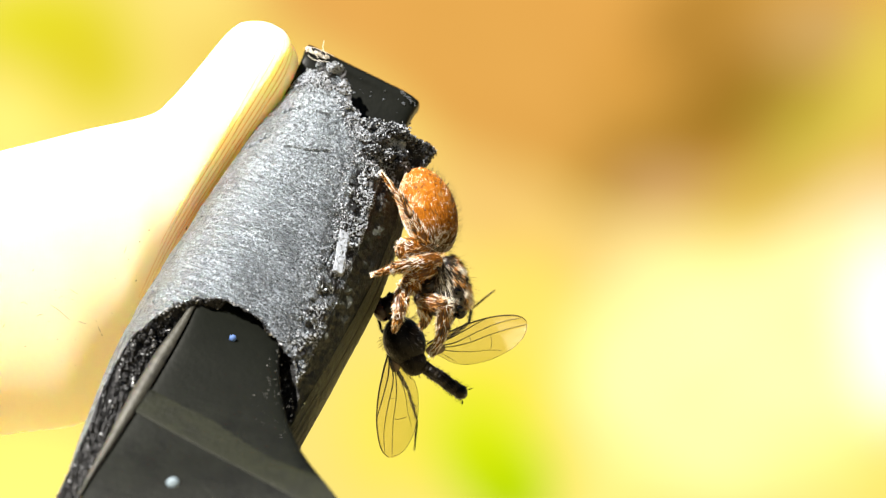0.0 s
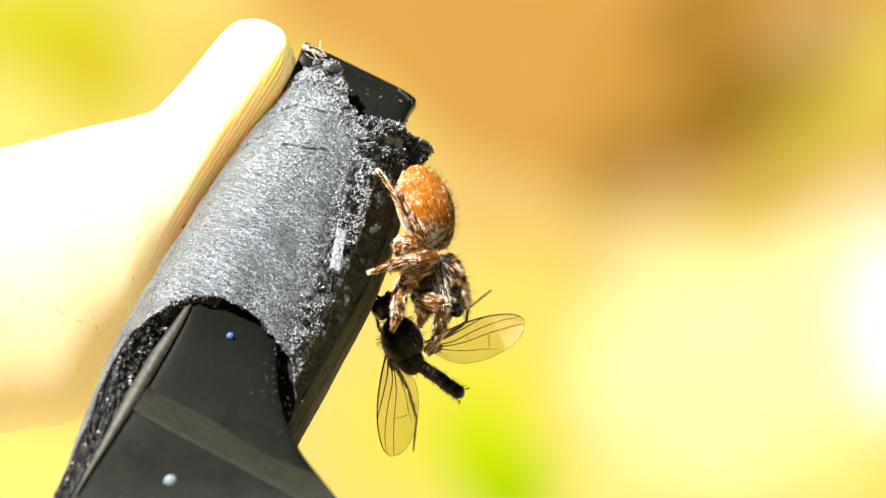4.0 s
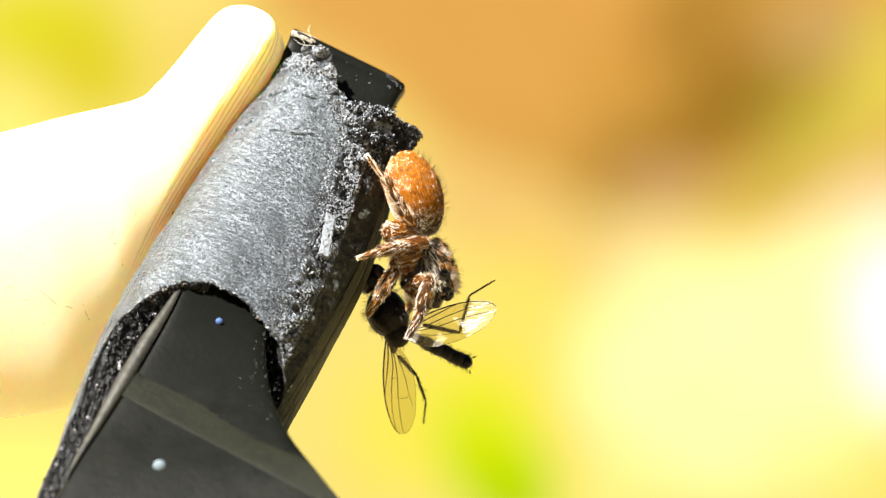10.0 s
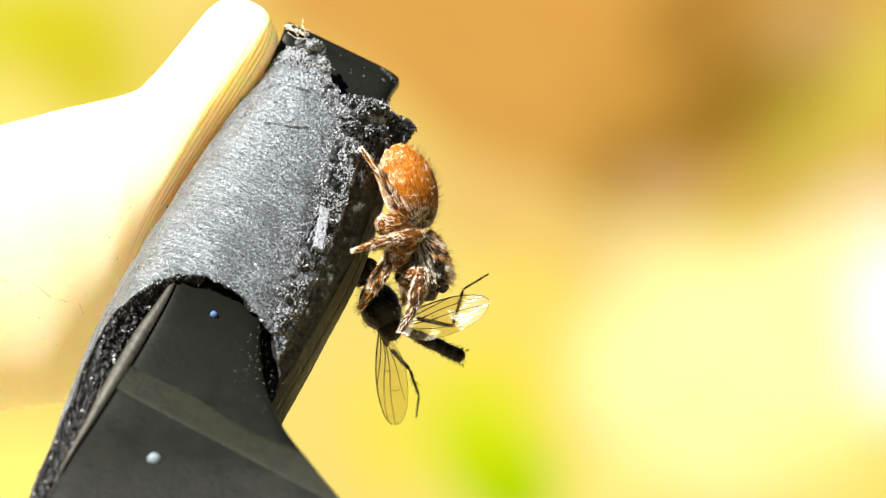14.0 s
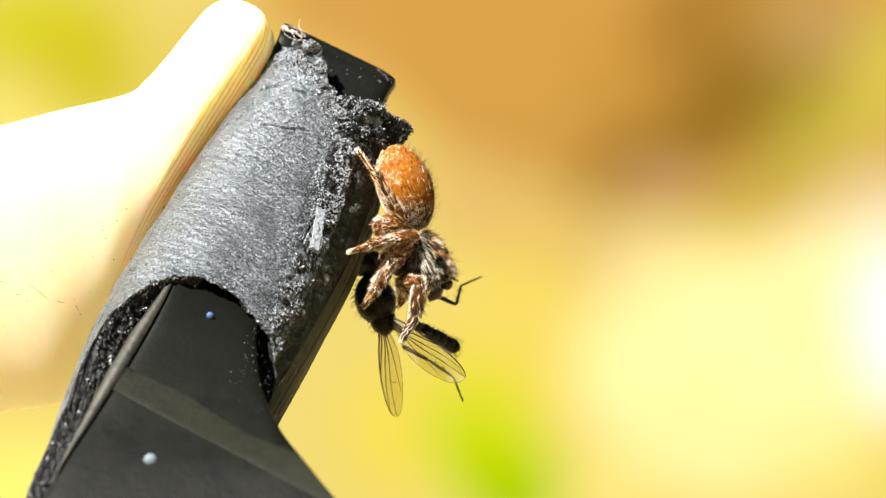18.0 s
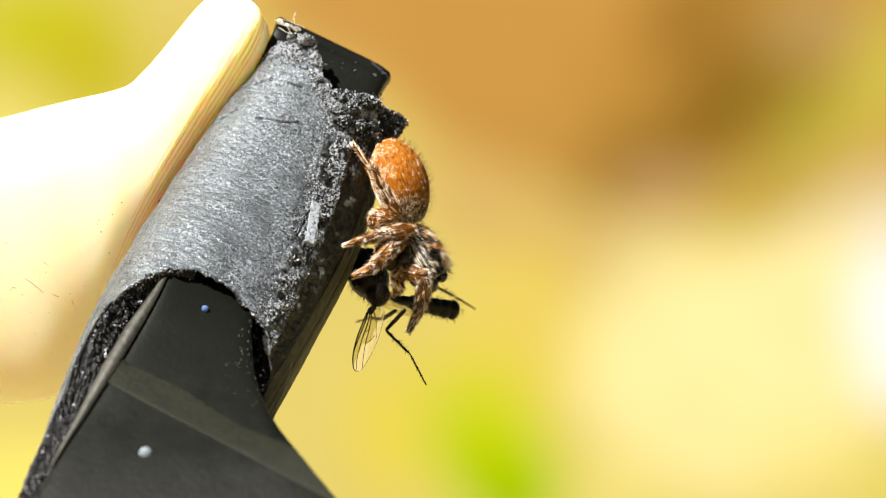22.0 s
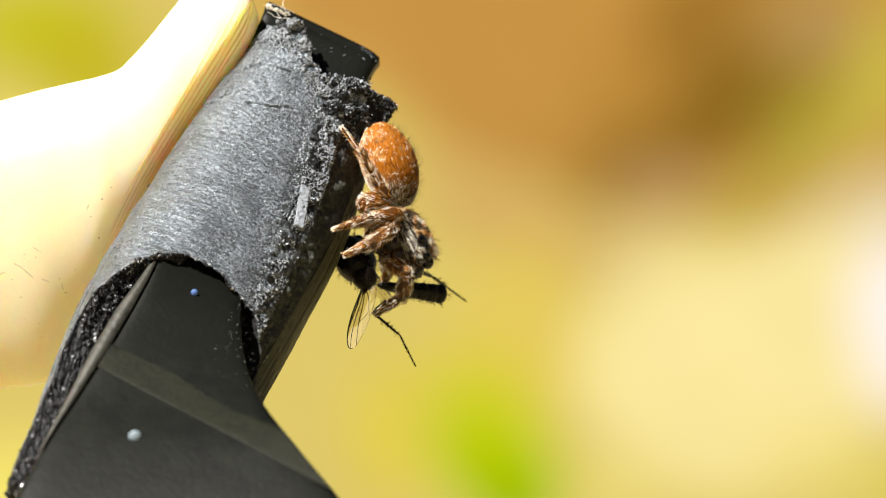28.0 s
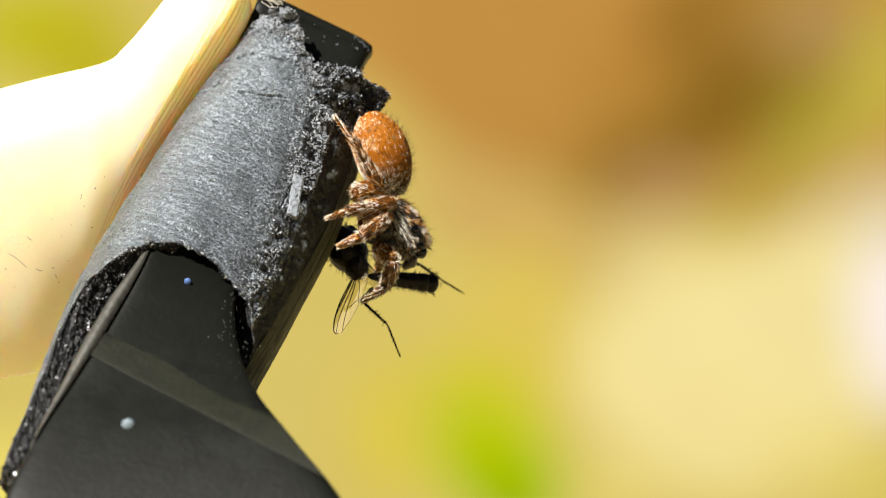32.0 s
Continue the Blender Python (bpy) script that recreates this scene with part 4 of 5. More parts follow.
SPIDER_MATS = [LEG_MAT, HAIR_AMBER, HAIR_DARK, HAIR_PALE, HAIR_UMBER]


EYES = ((0.83, 0.12, 0.22, 0.18), (0.68, 0.17, 0.52, 0.11), (0.17, 0.23, 0.60, 0.11), (0.43, 0.28, 0.60, 0.05))


def build_spider():
    rng = random.Random(3)
    root = new("jumping_spider")
    root.location = M((-1.4, 0, 0.017))
    tagged(root, "hairy orange-brown jumping spider gripping a small black fly", "spider")
    inv = Matrix.Translation(-root.location)
    parts = {}

    # abdomen
    so = Soup()
    so.egg((0, 0, 0), (1.33, 0.82, 0.80), 30, 40, 0, lambda u: 1 - 0.02 * u - 0.08 * u * u)
    me = so.mesh("abdomen", ABDOMEN)
    pos, _ = bone((-0.433, 0, 1.12), (0.017, 0, -0.2), 1.34, 1, 0)
    abd = part("abdomen", me, root, "plump orange abdomen with pale flecks", inv @ pos)
    so = Soup()
    for k in range(26000):
        u, w = rng.uniform(-0.97, 0.98), rng.uniform(0, 6.283)
        g = math.sqrt(1 - u * u) * (1 - 0.02 * u - 0.08 * u * u)
        p = Vector((u * 1.33, g * 0.82 * math.cos(w), g * 0.80 * math.sin(w)))
        out = Vector((p.x / 1.77, p.y / 0.74, p.z / 0.74)).normalized()
        lie = Vector((-1, 0, 0)) + out * out.x  # flat on the skin, towards the rear
        # the front and the flank are mottled grey and brown in rows, the back orange with a few pale flecks
        edge = u - 0.40 - 0.42 * math.cos(w) * (0.3 + abs(u)) + rng.gauss(0, 0.10)
        rows = noise.noise(Vector((u * 9 + 1.6 * math.cos(w), 3.2 * math.cos(w), 3.2 * math.sin(w))))
        fleck = 0.6 * noise.noise(p * 3.4 + Vector((3, 1, 7))) + 0.6 * noise.noise(p * 9.5) - 0.22 * math.cos(w)
        if edge > 0:
            kind = rng.choice((2, 2, 2, 1)) if rows > -0.2 + rng.gauss(0, 0.1) else rng.choice((3, 3, 3, 1))
        elif edge > -0.22 and rows > 0.3:
            kind = rng.choice((3, 1, 0))
        else:
            kind = 2 if fleck > 0.18 + rng.gauss(0, 0.08) else (3 if fleck < -0.42 + rng.gauss(0, 0.06) else 0)
        if (p - Vector((-0.79, 0.15, 0.60))).length < 0.10 or (p - Vector((-0.30, 0.30, 0.70))).length < 0.07:
            kind = 3 if rng.random() < 0.8 else kind
        so.hair(p * 0.99, out * rng.uniform(0.12, 0.42) + lie + Vector((0, rng.gauss(0, 0.2), rng.gauss(0, 0.2))), rng.uniform(0.035, 0.065) * (1.5 if edge > 0 else 1), 0.0048 if edge < 0 else 0.0056, slot=kind)
    part("coat", so.mesh("coat", [HAIR_ORANGE, HAIR_GREY, HAIR_PALE, HAIR_UMBER]), abd, "short orange and grey hairs", kind="stuff")
    so = Soup()
    for k in range(300):
        u, w = rng.uniform(-0.95, 0.98), rng.gauss(0, 0.9)
        g = math.sqrt(1 - u * u) * (1 - 0.02 * u - 0.08 * u * u)
        p = Vector((u * 1.33, g * 0.82 * math.cos(w), g * 0.80 * math.sin(w)))
        out = Vector((p.x / 1.77, p.y / 0.74, p.z / 0.74)).normalized()
        so.hair(p * 0.99, out + Vector((-0.5, 0, 0)), rng.uniform(0.12, 0.32), 0.004)
    part("bristles", so.mesh("bristles", HAIR_DARK), abd, "fine dark bristles", kind="stuff")
    so = Soup()
    for k in (-1, 1):
        so.tube([(-1.22, -0.12, 0.09 * k), (-1.38, -0.18, 0.1 * k), (-1.48, -0.2, 0.12 * k)], [0.09, 0.075, 0.04], 8)
    part("spinnerets", so.mesh("spinnerets", CUTICLE), abd)
    parts["abdomen"] = abd

    # carapace
    so = Soup()
    rings, sides = 22, 32
    verts, faces = [], []
    for i in range(rings + 1):
        u = -1 + 2 * i / rings
        g = max(1 - abs(u) ** (2.8 if u > 0 else 4.5), 0) ** 0.5
        for j in range(sides):
            w = 2 * math.pi * j / sides
            c, s = math.cos(w), math.sin(w)
            cy, sz = math.copysign(abs(c) ** 0.7, c), math.copysign(abs(s) ** 0.75, s)
            h = 0.56 * (0.86 + 0.14 * u)
            verts.append(Vector((u * 0.92, cy * h * g - 0.05 * (u < -0.2) * (-u - 0.2), sz * 0.66 * g * (0.9 + 0.1 * u))))
    for i in range(rings):
        for j in range(sides):
            k = (j + 1) % sides
            faces.append((i * sides + j, (i + 1) * sides + j, (i + 1) * sides + k, i * sides + k))
    so.put(verts, faces)
    head = part("carapace", so.mesh("carapace", CUTICLE), root, "dark brown hairy carapace with black eyes")
    so = Soup()
    for k in range(6500):
        i, j = rng.randrange(1, rings), rng.randrange(sides)
        p = verts[i * sides + j] + Vector((rng.gauss(0, 0.04), rng.gauss(0, 0.03), rng.gauss(0, 0.03)))
        out = Vector((p.x * 0.5, p.y * 1.6, p.z * 1.4)).normalized()
        if min((Vector((f, u, math.copysign(l, p.z))) - p).length - r for f, u, l, r in EYES) < 0.09:
            continue
        n = noise.noise(Vector((p.x * 3.1 + 4, p.y * 3.1, abs(p.z) * 2.6 + 7))) + rng.gauss(0, 0.12)
        # dark behind, grey and gold round the eyes, silvery low on the flank of the head
        face = min(max((p.x + 0.25) / 0.5, 0), 1)
        silver = 0.5 * math.exp(-((p.x + 0.42) ** 2 + (p.y + 0.12) ** 2) / 0.07)
        kind = 0 if n + silver > 0.46 - 0.26 * face else (1 if n > 0.24 - 0.22 * face and p.y > -0.1 else 2)
        if 0.09 < math.hypot(p.x - 0.2, p.y - 0.2) < 0.34 and kind == 2 and rng.random() < 0.5:
            kind = 1
        if p.y < -0.12 and p.x < 0.3 and kind and rng.random() < 0.8:
            kind = 2
        if rng.random() < 0.06:
            kind = 0
        comb = Vector((rng.uniform(0.3, 1.0), 0.25, rng.gauss(0, 0.15)))
        comb -= out * min(out.dot(comb), 0)
        so.hair(p * 0.99, out * rng.uniform(0.2, 0.6) + comb, rng.uniform(0.09, 0.22), 0.0048, slot=kind)
    part("coat", so.mesh("coat", [HAIR_PALE, HAIR_AMBER, HAIR_UMBER]), head, "pale and brown hairs", kind="stuff")
    so = Soup()
    for k in range(170):
        i, j = rng.randrange(1, rings + 1), rng.randrange(-9, 10)
        p = verts[i * sides + j % sides]
        out = Vector((p.x * 0.6, p.y * 1.6, p.z * 1.3)).normalized()
        so.hair(p * 0.98, out + Vector((0.5, 0.2, 0)), rng.uniform(0.2, 0.45), 0.005)
    part("bristles", so.mesh("bristles", HAIR_DARK), head, "long dark bristles", kind="stuff")
    for f, u, l, r in EYES:
        for sgn in (1, -1):
            so = Soup()
            so.egg((0, 0, 0), (r, r, r), 12, 18)
            part("eye", so.mesh("eye", EYE), head, "glossy black eye", pose(f * MM, u * MM, sgn * l * MM))
    so = Soup()
    for k in range(700):
        i, j = rng.randrange(rings - 6, rings), rng.randrange(sides)
        p = verts[i * sides + j].copy()
        if p.y > 0.4 or min((Vector((f, u, math.copysign(l, p.z))) - p).length - r for f, u, l, r in EYES) < 0.02:
            continue
        out = Vector((0.5 + p.x, p.y * 1.6, p.z * 1.4)).normalized()
        so.hair(p * 0.99 + Vector((rng.gauss(0, 0.02), rng.gauss(0, 0.03), rng.gauss(0, 0.03))), out * 0.5 + Vector((0.4, -0.6, 0)), rng.uniform(0.06, 0.15), 0.0045, slot=0 if rng.random() < 0.5 else 1)
    part("face_hairs", so.mesh("face_hairs", [HAIR_PALE, HAIR_AMBER]), head, "pale face hairs", kind="stuff")
    for sgn in (1, -1):
        so = Soup()
        so.tube([(0.78, -0.1, 0.16 * sgn), (0.98, -0.3, 0.18 * sgn), (1.0, -0.55, 0.16 * sgn)], [0.16, 0.18, 0.09], 10)
        for k in range(60):
            so.hair((rng.uniform(0.85, 1.08), rng.uniform(-0.5, -0.1), (0.16 + rng.uniform(-0.1, 0.14)) * sgn), (0.4, -0.8, rng.uniform(0, 0.5) * sgn), rng.uniform(0.1, 0.22), 0.009, slot=1)
        part("fang_base", so.mesh("fang_base", [CUTICLE, HAIR_GREY]), head)
    so = Soup()
    for x, y, z, r in ((-0.45, -0.5, 0.1, 0.3), (-0.1, -0.55, 0.2, 0.3), (0.25, -0.55, 0.2, 0.28), (0.55, -0.5, 0.15, 0.26), (0.1, -0.45, -0.3, 0.35), (-0.2, -0.9, 0.0, 0.26), (0.2, -0.9, 0.0, 0.24)):
        so.egg((x, y, z), (r, r * 1.15, r), 10, 14)
        for k in range(130):
            d = Vector((rng.gauss(0, 1), rng.gauss(0, 1), abs(rng.gauss(0, 1)))).normalized()
            so.hair(Vector((x, y, z)) + d * r, d + Vector((0.4, -0.8, 0)), rng.uniform(0.08, 0.2), 0.005, slot=1 if rng.random() < 0.7 else 2)
    part("underside", so.mesh("underside", [CUTICLE, HAIR_UMBER, HAIR_AMBER]), head, "dark hairy leg bases")
    parts["head"] = head

    # legs: femur with tibia and foot under it
    def leg(key, sizes, radii, label=""):
        """sizes: lengths of femur, tibia and foot; radii: at the four joints."""
        f = part("leg", limb_mesh("femur", sizes[0], radii[0], radii[1], SPIDER_MATS, rng, 1300 if key == "third" else 950, hair_len=0.12, patchy=True), root, label or "hairy banded leg")
        t = part("tibia", limb_mesh("tibia", sizes[1], radii[1], radii[2], SPIDER_MATS, rng, 1000, hair_len=0.15, dark=18, patchy=True, grey=key == "front"), f)
        s = part("foot", limb_mesh("foot", sizes[2], radii[2], radii[3], SPIDER_MATS, rng, 600, 0.1, hair_len=0.10, patchy=True, grey=key == "front"), f)
        parts[key] = (f, t, s, sizes)

    for key, (sizes, radii) in LEG_SIZES.items():
        leg(key, sizes, radii)
    for key, (joints, sides) in STILL_LEGS.items():
        f, t, s, sizes = parts[key]
        place_leg(f, t, s, sizes, joints, sides, inv)
    return root, parts


def leg_poses(joints, sizes, sides):
    out = []
    a = Vector(joints[0])
    for k in range(3):
        b = Vector(joints[k + 1])
        m, a = bone(a, b, sizes[k], sides[k])
        out.append(m)
    return out


def place_leg(f, t, s, sizes, joints, sides, inv):
    mf, mt, ms = leg_poses(joints, sizes, sides)
    f.matrix_basis = inv @ mf
    t.matrix_basis = mf.inverted() @ mt
    s.matrix_basis = mf.inverted() @ ms


LEG_SIZES = {
    "hind": ((0.95, 0.75, 0.85), (0.14, 0.12, 0.075, 0.035)),
    "third": ((0.98, 0.6, 0.6), (0.21, 0.24, 0.13, 0.06)),
    "second": ((1.0, 0.75, 0.6), (0.18, 0.155, 0.085, 0.03)),
    "second_femur": ((0.95, 0.6, 0.5), (0.2, 0.18, 0.12, 0.05)),
    "front": ((0.85, 1.0, 0.85), (0.16, 0.19, 0.15, 0.06)),
    "first": ((0.75, 1.0, 0.75), (0.16, 0.18, 0.14, 0.06)),
    "palp": ((0.6, 0.5, 0.4), (0.14, 0.13, 0.12, 0.07)),
}
STILL_LEGS = {
    "hind": (((-0.447, -0.75, 0.149), (-0.943, -0.75, 0.926), (-1.34, -0.75, 1.64), (-1.85, -0.75, 2.28)), (-1, -1, -1)),
    "third": (((-0.30, -0.45, 0.10), (-1.21, -0.6, 0.03), (-0.90, -0.5, -0.30), (-1.39, -0.3, -0.48)), (-1, 1, 1)),
    "second": (((-0.066, -0.62, -0.282), (-0.976, -0.7, -0.447), (-1.55, -0.9, -0.611), (-2.09, -1.2, -0.774)), (-1, -1, -1)),
    "second_femur": (((-0.232, -0.5, -0.481), (-1.03, -0.6, -0.812), (-0.815, -0.2, -1.18), (-1.07, 0.2, -1.32)), (-1, 1, 1)),
    "palp": (((-0.15, -0.2, -1.31), (-0.648, -0.3, -1.73), (-0.483, -0.1, -2.06), (-0.651, 0.2, -2.32)), (-1, 1, 1)),
}

SPIDER, SPIDER_PARTS = build_spider()


def build_fly():
    rng = random.Random(8)
    root = new("fly")
    tagged(root, "small black bristly fly with clear veined wings, held by the spider", "fly")
    parts = {}
    so = Soup()
    so.egg((0, 0, 0), (0.76, 0.62, 0.60), 22, 30, 0, lambda u: 1 - 0.08 * u)
    so.egg((-0.72, 0.06, 0.2), (0.2, 0.26, 0.12), 10, 16, 0)
    for k in range(260):
        u, w = rng.uniform(-0.95, 0.9), rng.uniform(0, 6.283)
        g = math.sqrt(1 - u * u)
        p = Vector((u * 0.76, g * 0.62 * math.cos(w), g * 0.60 * math.sin(w)))
        so.hair(p, p.normalized() + Vector((-0.5, 0, 0)), rng.uniform(0.08, 0.26), 0.008, slot=1)
    parts["thorax"] = part("thorax", so.mesh("thorax", [FLY_BLACK, HAIR_DARK]), root, "glossy black humped thorax")
    so = Soup()
    so.egg((-0.66, -0.02, 0.02), (0.46, 0.40, 0.38), 16, 24, 0)
    for k in range(90):
        d = Vector((rng.uniform(-1, 0.3), rng.gauss(0, 0.7), rng.gauss(0, 0.7))).normalized()
        so.hair(Vector((-0.66 + d.x * 0.46, d.y * 0.4, d.z * 0.38)), d + Vector((-0.4, 0, 0)), rng.uniform(0.06, 0.18), 0.006, slot=1)
    part("waist", so.mesh("waist", [WAIST, HAIR_DARK]), root, "brown-black hind part of the thorax")
    so = Soup()
    so.egg((0.24, 0, 0), (0.36, 0.40, 0.36), 16, 24, 0)
    so.tube([(0.42, 0.05, 0.1), (0.6, 0.12, 0.12), (0.66, 0.2, 0.12)], [0.05, 0.06, 0.03], 8)
    so.tube([(0.42, -0.05, 0.1), (0.58, -0.16, 0.12), (0.62, -0.24, 0.12)], [0.05, 0.06, 0.03], 8)
    for k in range(70):
        w = rng.uniform(0, 6.283)
        so.hair((0.36, 0.34 * math.cos(w), 0.3 * math.sin(w)), (rng.uniform(0, 1), math.cos(w), math.sin(w)), rng.uniform(0.06, 0.2), 0.007, slot=1)
    h = part("head", so.mesh("head", [FLY_BLACK, HAIR_DARK]), root, "black head with antennae")
    for sgn in (1, -1):
        e = Soup()
        e.egg((0, 0, 0), (0.33, 0.24, 0.35), 14, 20)
        part("compound_eye", e.mesh("compound_eye", FLY_EYE), h, "dark red-black compound eye", pose(0.24 * MM, sgn * 0.26 * MM, 0.06 * MM))
    parts["head"] = h
    # abdomen: five dusty-edged rings
    stalk = Soup()
    stalk.tube([(-0.62, 0, 0), (-0.45, 0, 0), (-0.2, 0, 0), (0.1, 0, 0)], [0.03, 0.10, 0.15, 0.16], 14)
    ab = part("abdomen", limb_mesh("abdomen_core", 1.75, 0.17, 0.20, [FLY_BLACK, HAIR_DARK, HAIR_DARK], rng, 40, 0.1), root, "slender dark banded abdomen")
    part("stalk", stalk.mesh("stalk", FLY_BLACK), ab)
    for k in range(5):
        so = Soup()
        x0 = 0.08 + k * 0.34
        r = 0.16 + 0.013 * k
        pts = [(x0 + 0.36 * i / 7, 0, 0) for i in range(8)]
        rad = [r * q for q in (0.93, 0.97, 1.0, 1.02, 1.03, 1.02, 0.99, 0.93)]
        so.tube([(p[0], 0, 0) for p in pts], rad if k < 4 else [r * q for q in (0.86, 0.98, 1.03, 1.03, 0.97, 0.85, 0.62, 0.25)], 20, 0, 1.35)
        for q in range(64):
            w = rng.uniform(0, 6.283)
            so.hair((x0 + rng.uniform(0.05, 0.35), r * math.cos(w), r * 1.35 * math.sin(w)), (0.5, math.cos(w), math.sin(w)), rng.uniform(0.07, 0.17), 0.007, slot=1)
        seg = part("segment", so.mesh("segment", [FLY_BLACK, HAIR_DARK]), ab)
        if k < 4:
            so = Soup()
            so.tube([(x0 + 0.18 + 0.11 * i / 4, 0, 0) for i in range(5)], [r * q for q in (1.01, 1.035, 1.045, 1.035, 1.01)], 20, 0, 1.35)
            part("band", so.mesh("band", FLY_BAND), seg, "dusty grey-brown band")
    parts["abdomen"] = ab
    for key in ("wing_a", "wing_b"):
        parts[key] = build_wing(root, -1 if key == "wing_a" else 1)
    for key, sizes in FLY_LEGS.items():
        f = part("leg", limb_mesh("femur", sizes[0], 0.06, 0.05, [FLY_BLACK, HAIR_DARK, HAIR_DARK], rng, 30, 0.15, 0.1, 4), root, "thin black leg")
        t = part("tibia", limb_mesh("tibia", sizes[1], 0.04, 0.034, [FLY_BLACK, HAIR_DARK, HAIR_DARK], rng, 60, 0.1, 0.10, 12), f)
        s = part("foot", limb_mesh("foot", sizes[2], 0.03, 0.022, [FLY_BLACK, HAIR_DARK, HAIR_DARK], rng, 30, 0.05, 0.06), f)
        parts[key] = (f, t, s, sizes)
    return root, parts


def build_wing(root, flip):
    """A clear wing 3.05 mm long along x, its stiff front edge at +y * flip."""
    L = 3.05

    def front_y(u):
        return 0.05 + 0.36 * min(u / 0.5, 1) ** 0.8 * max(1 - max((u - 0.62) / 0.38, 0) ** 2.4, 0) ** 0.6

    def rear_y(u):
        return -0.06 - 0.78 * math.sin(math.pi / 2 * min((u + 0.02) / 0.42, 1)) * max(1 - max((u - 0.42) / 0.58, 0) ** 2.2, 0) ** 0.62

    def point(u, k):
        """k from 0 at the front edge to 1 at the rear edge."""
        fy, ry = front_y(u), rear_y(u)
        return Vector((u * L, flip * (fy + (ry - fy) * k), 0.05 * math.sin(u * 3) + 0.03 * math.sin(k * 5 + u * 2)))

    n, m = 40, 12
    so = Soup()
    grid = [point(i / n, j / m) for i in range(n + 1) for j in range(m + 1)]
    low = [p - Vector((0, 0, 0.006)) for p in grid]
    w = m + 1
    quads = [(i * w + j, (i + 1) * w + j, (i + 1) * w + j + 1, i * w + j + 1) for i in range(n) for j in range(m)]
    so.put(grid, quads)
    wing = part("wing", so.mesh("wing", MEMBRANE), root, "clear smoky wing with dark veins")
    so = Soup()
    so.egg((0.22, -0.16 * flip, 0.02), (0.30, 0.17, 0.03), 10, 16)
    part("wing_base", so.mesh("wing_base", WING_BASE), wing, "pale brown lobe at the wing's root")

    def vein(us, ks, r0, r1):
        q = [point(u, k) + Vector((0, 0, 0.004)) for u, k in zip(us, ks)]
        q = spline(q, 6)
        s = Soup()
        s.tube(q, [r0 + (r1 - r0) * i / (len(q) - 1) for i in range(len(q))], 6)
        part("vein", s.mesh("vein", VEIN), wing)
    vein([0.0, 0.15, 0.4, 0.65, 0.85, 0.95, 0.995], [0, 0, 0, 0, 0, 0, 0.1], 0.030, 0.011)
    vein([0.99, 0.97, 0.9, 0.75, 0.5, 0.25, 0.05], [0.4, 0.9, 1, 1, 1, 1, 1], 0.0062, 0.005)
    vein([0.02, 0.2, 0.4, 0.55, 0.64], [0.3, 0.2, 0.12, 0.05, 0.0], 0.024, 0.0095)
    vein([0.02, 0.25, 0.5, 0.75, 0.95], [0.4, 0.36, 0.27, 0.18, 0.06], 0.020, 0.0074)
    vein([0.02, 0.2, 0.4, 0.6, 0.8, 0.975], [0.45, 0.46, 0.45, 0.42, 0.42, 0.5], 0.017, 0.0085)
    vein([0.02, 0.2, 0.4, 0.55, 0.70], [0.5, 0.6, 0.68, 0.75, 0.9], 0.0149, 0.0056)
    vein([0.62, 0.625, 0.60], [0.42, 0.56, 0.74], 0.0082, 0.0082)
    vein([0.42, 0.425], [0.30, 0.45], 0.0082, 0.0082)
    vein([0.05, 0.15, 0.25], [0.6, 0.8, 0.96], 0.0087, 0.0037)
    return wing


FLY_LEGS = {"leg_up": (1.15, 1.15, 0.9), "leg_down": (0.9, 1.05, 1.05), "leg_side": (0.8, 0.9, 0.8)}
FLY, FLY_PARTS = build_fly()


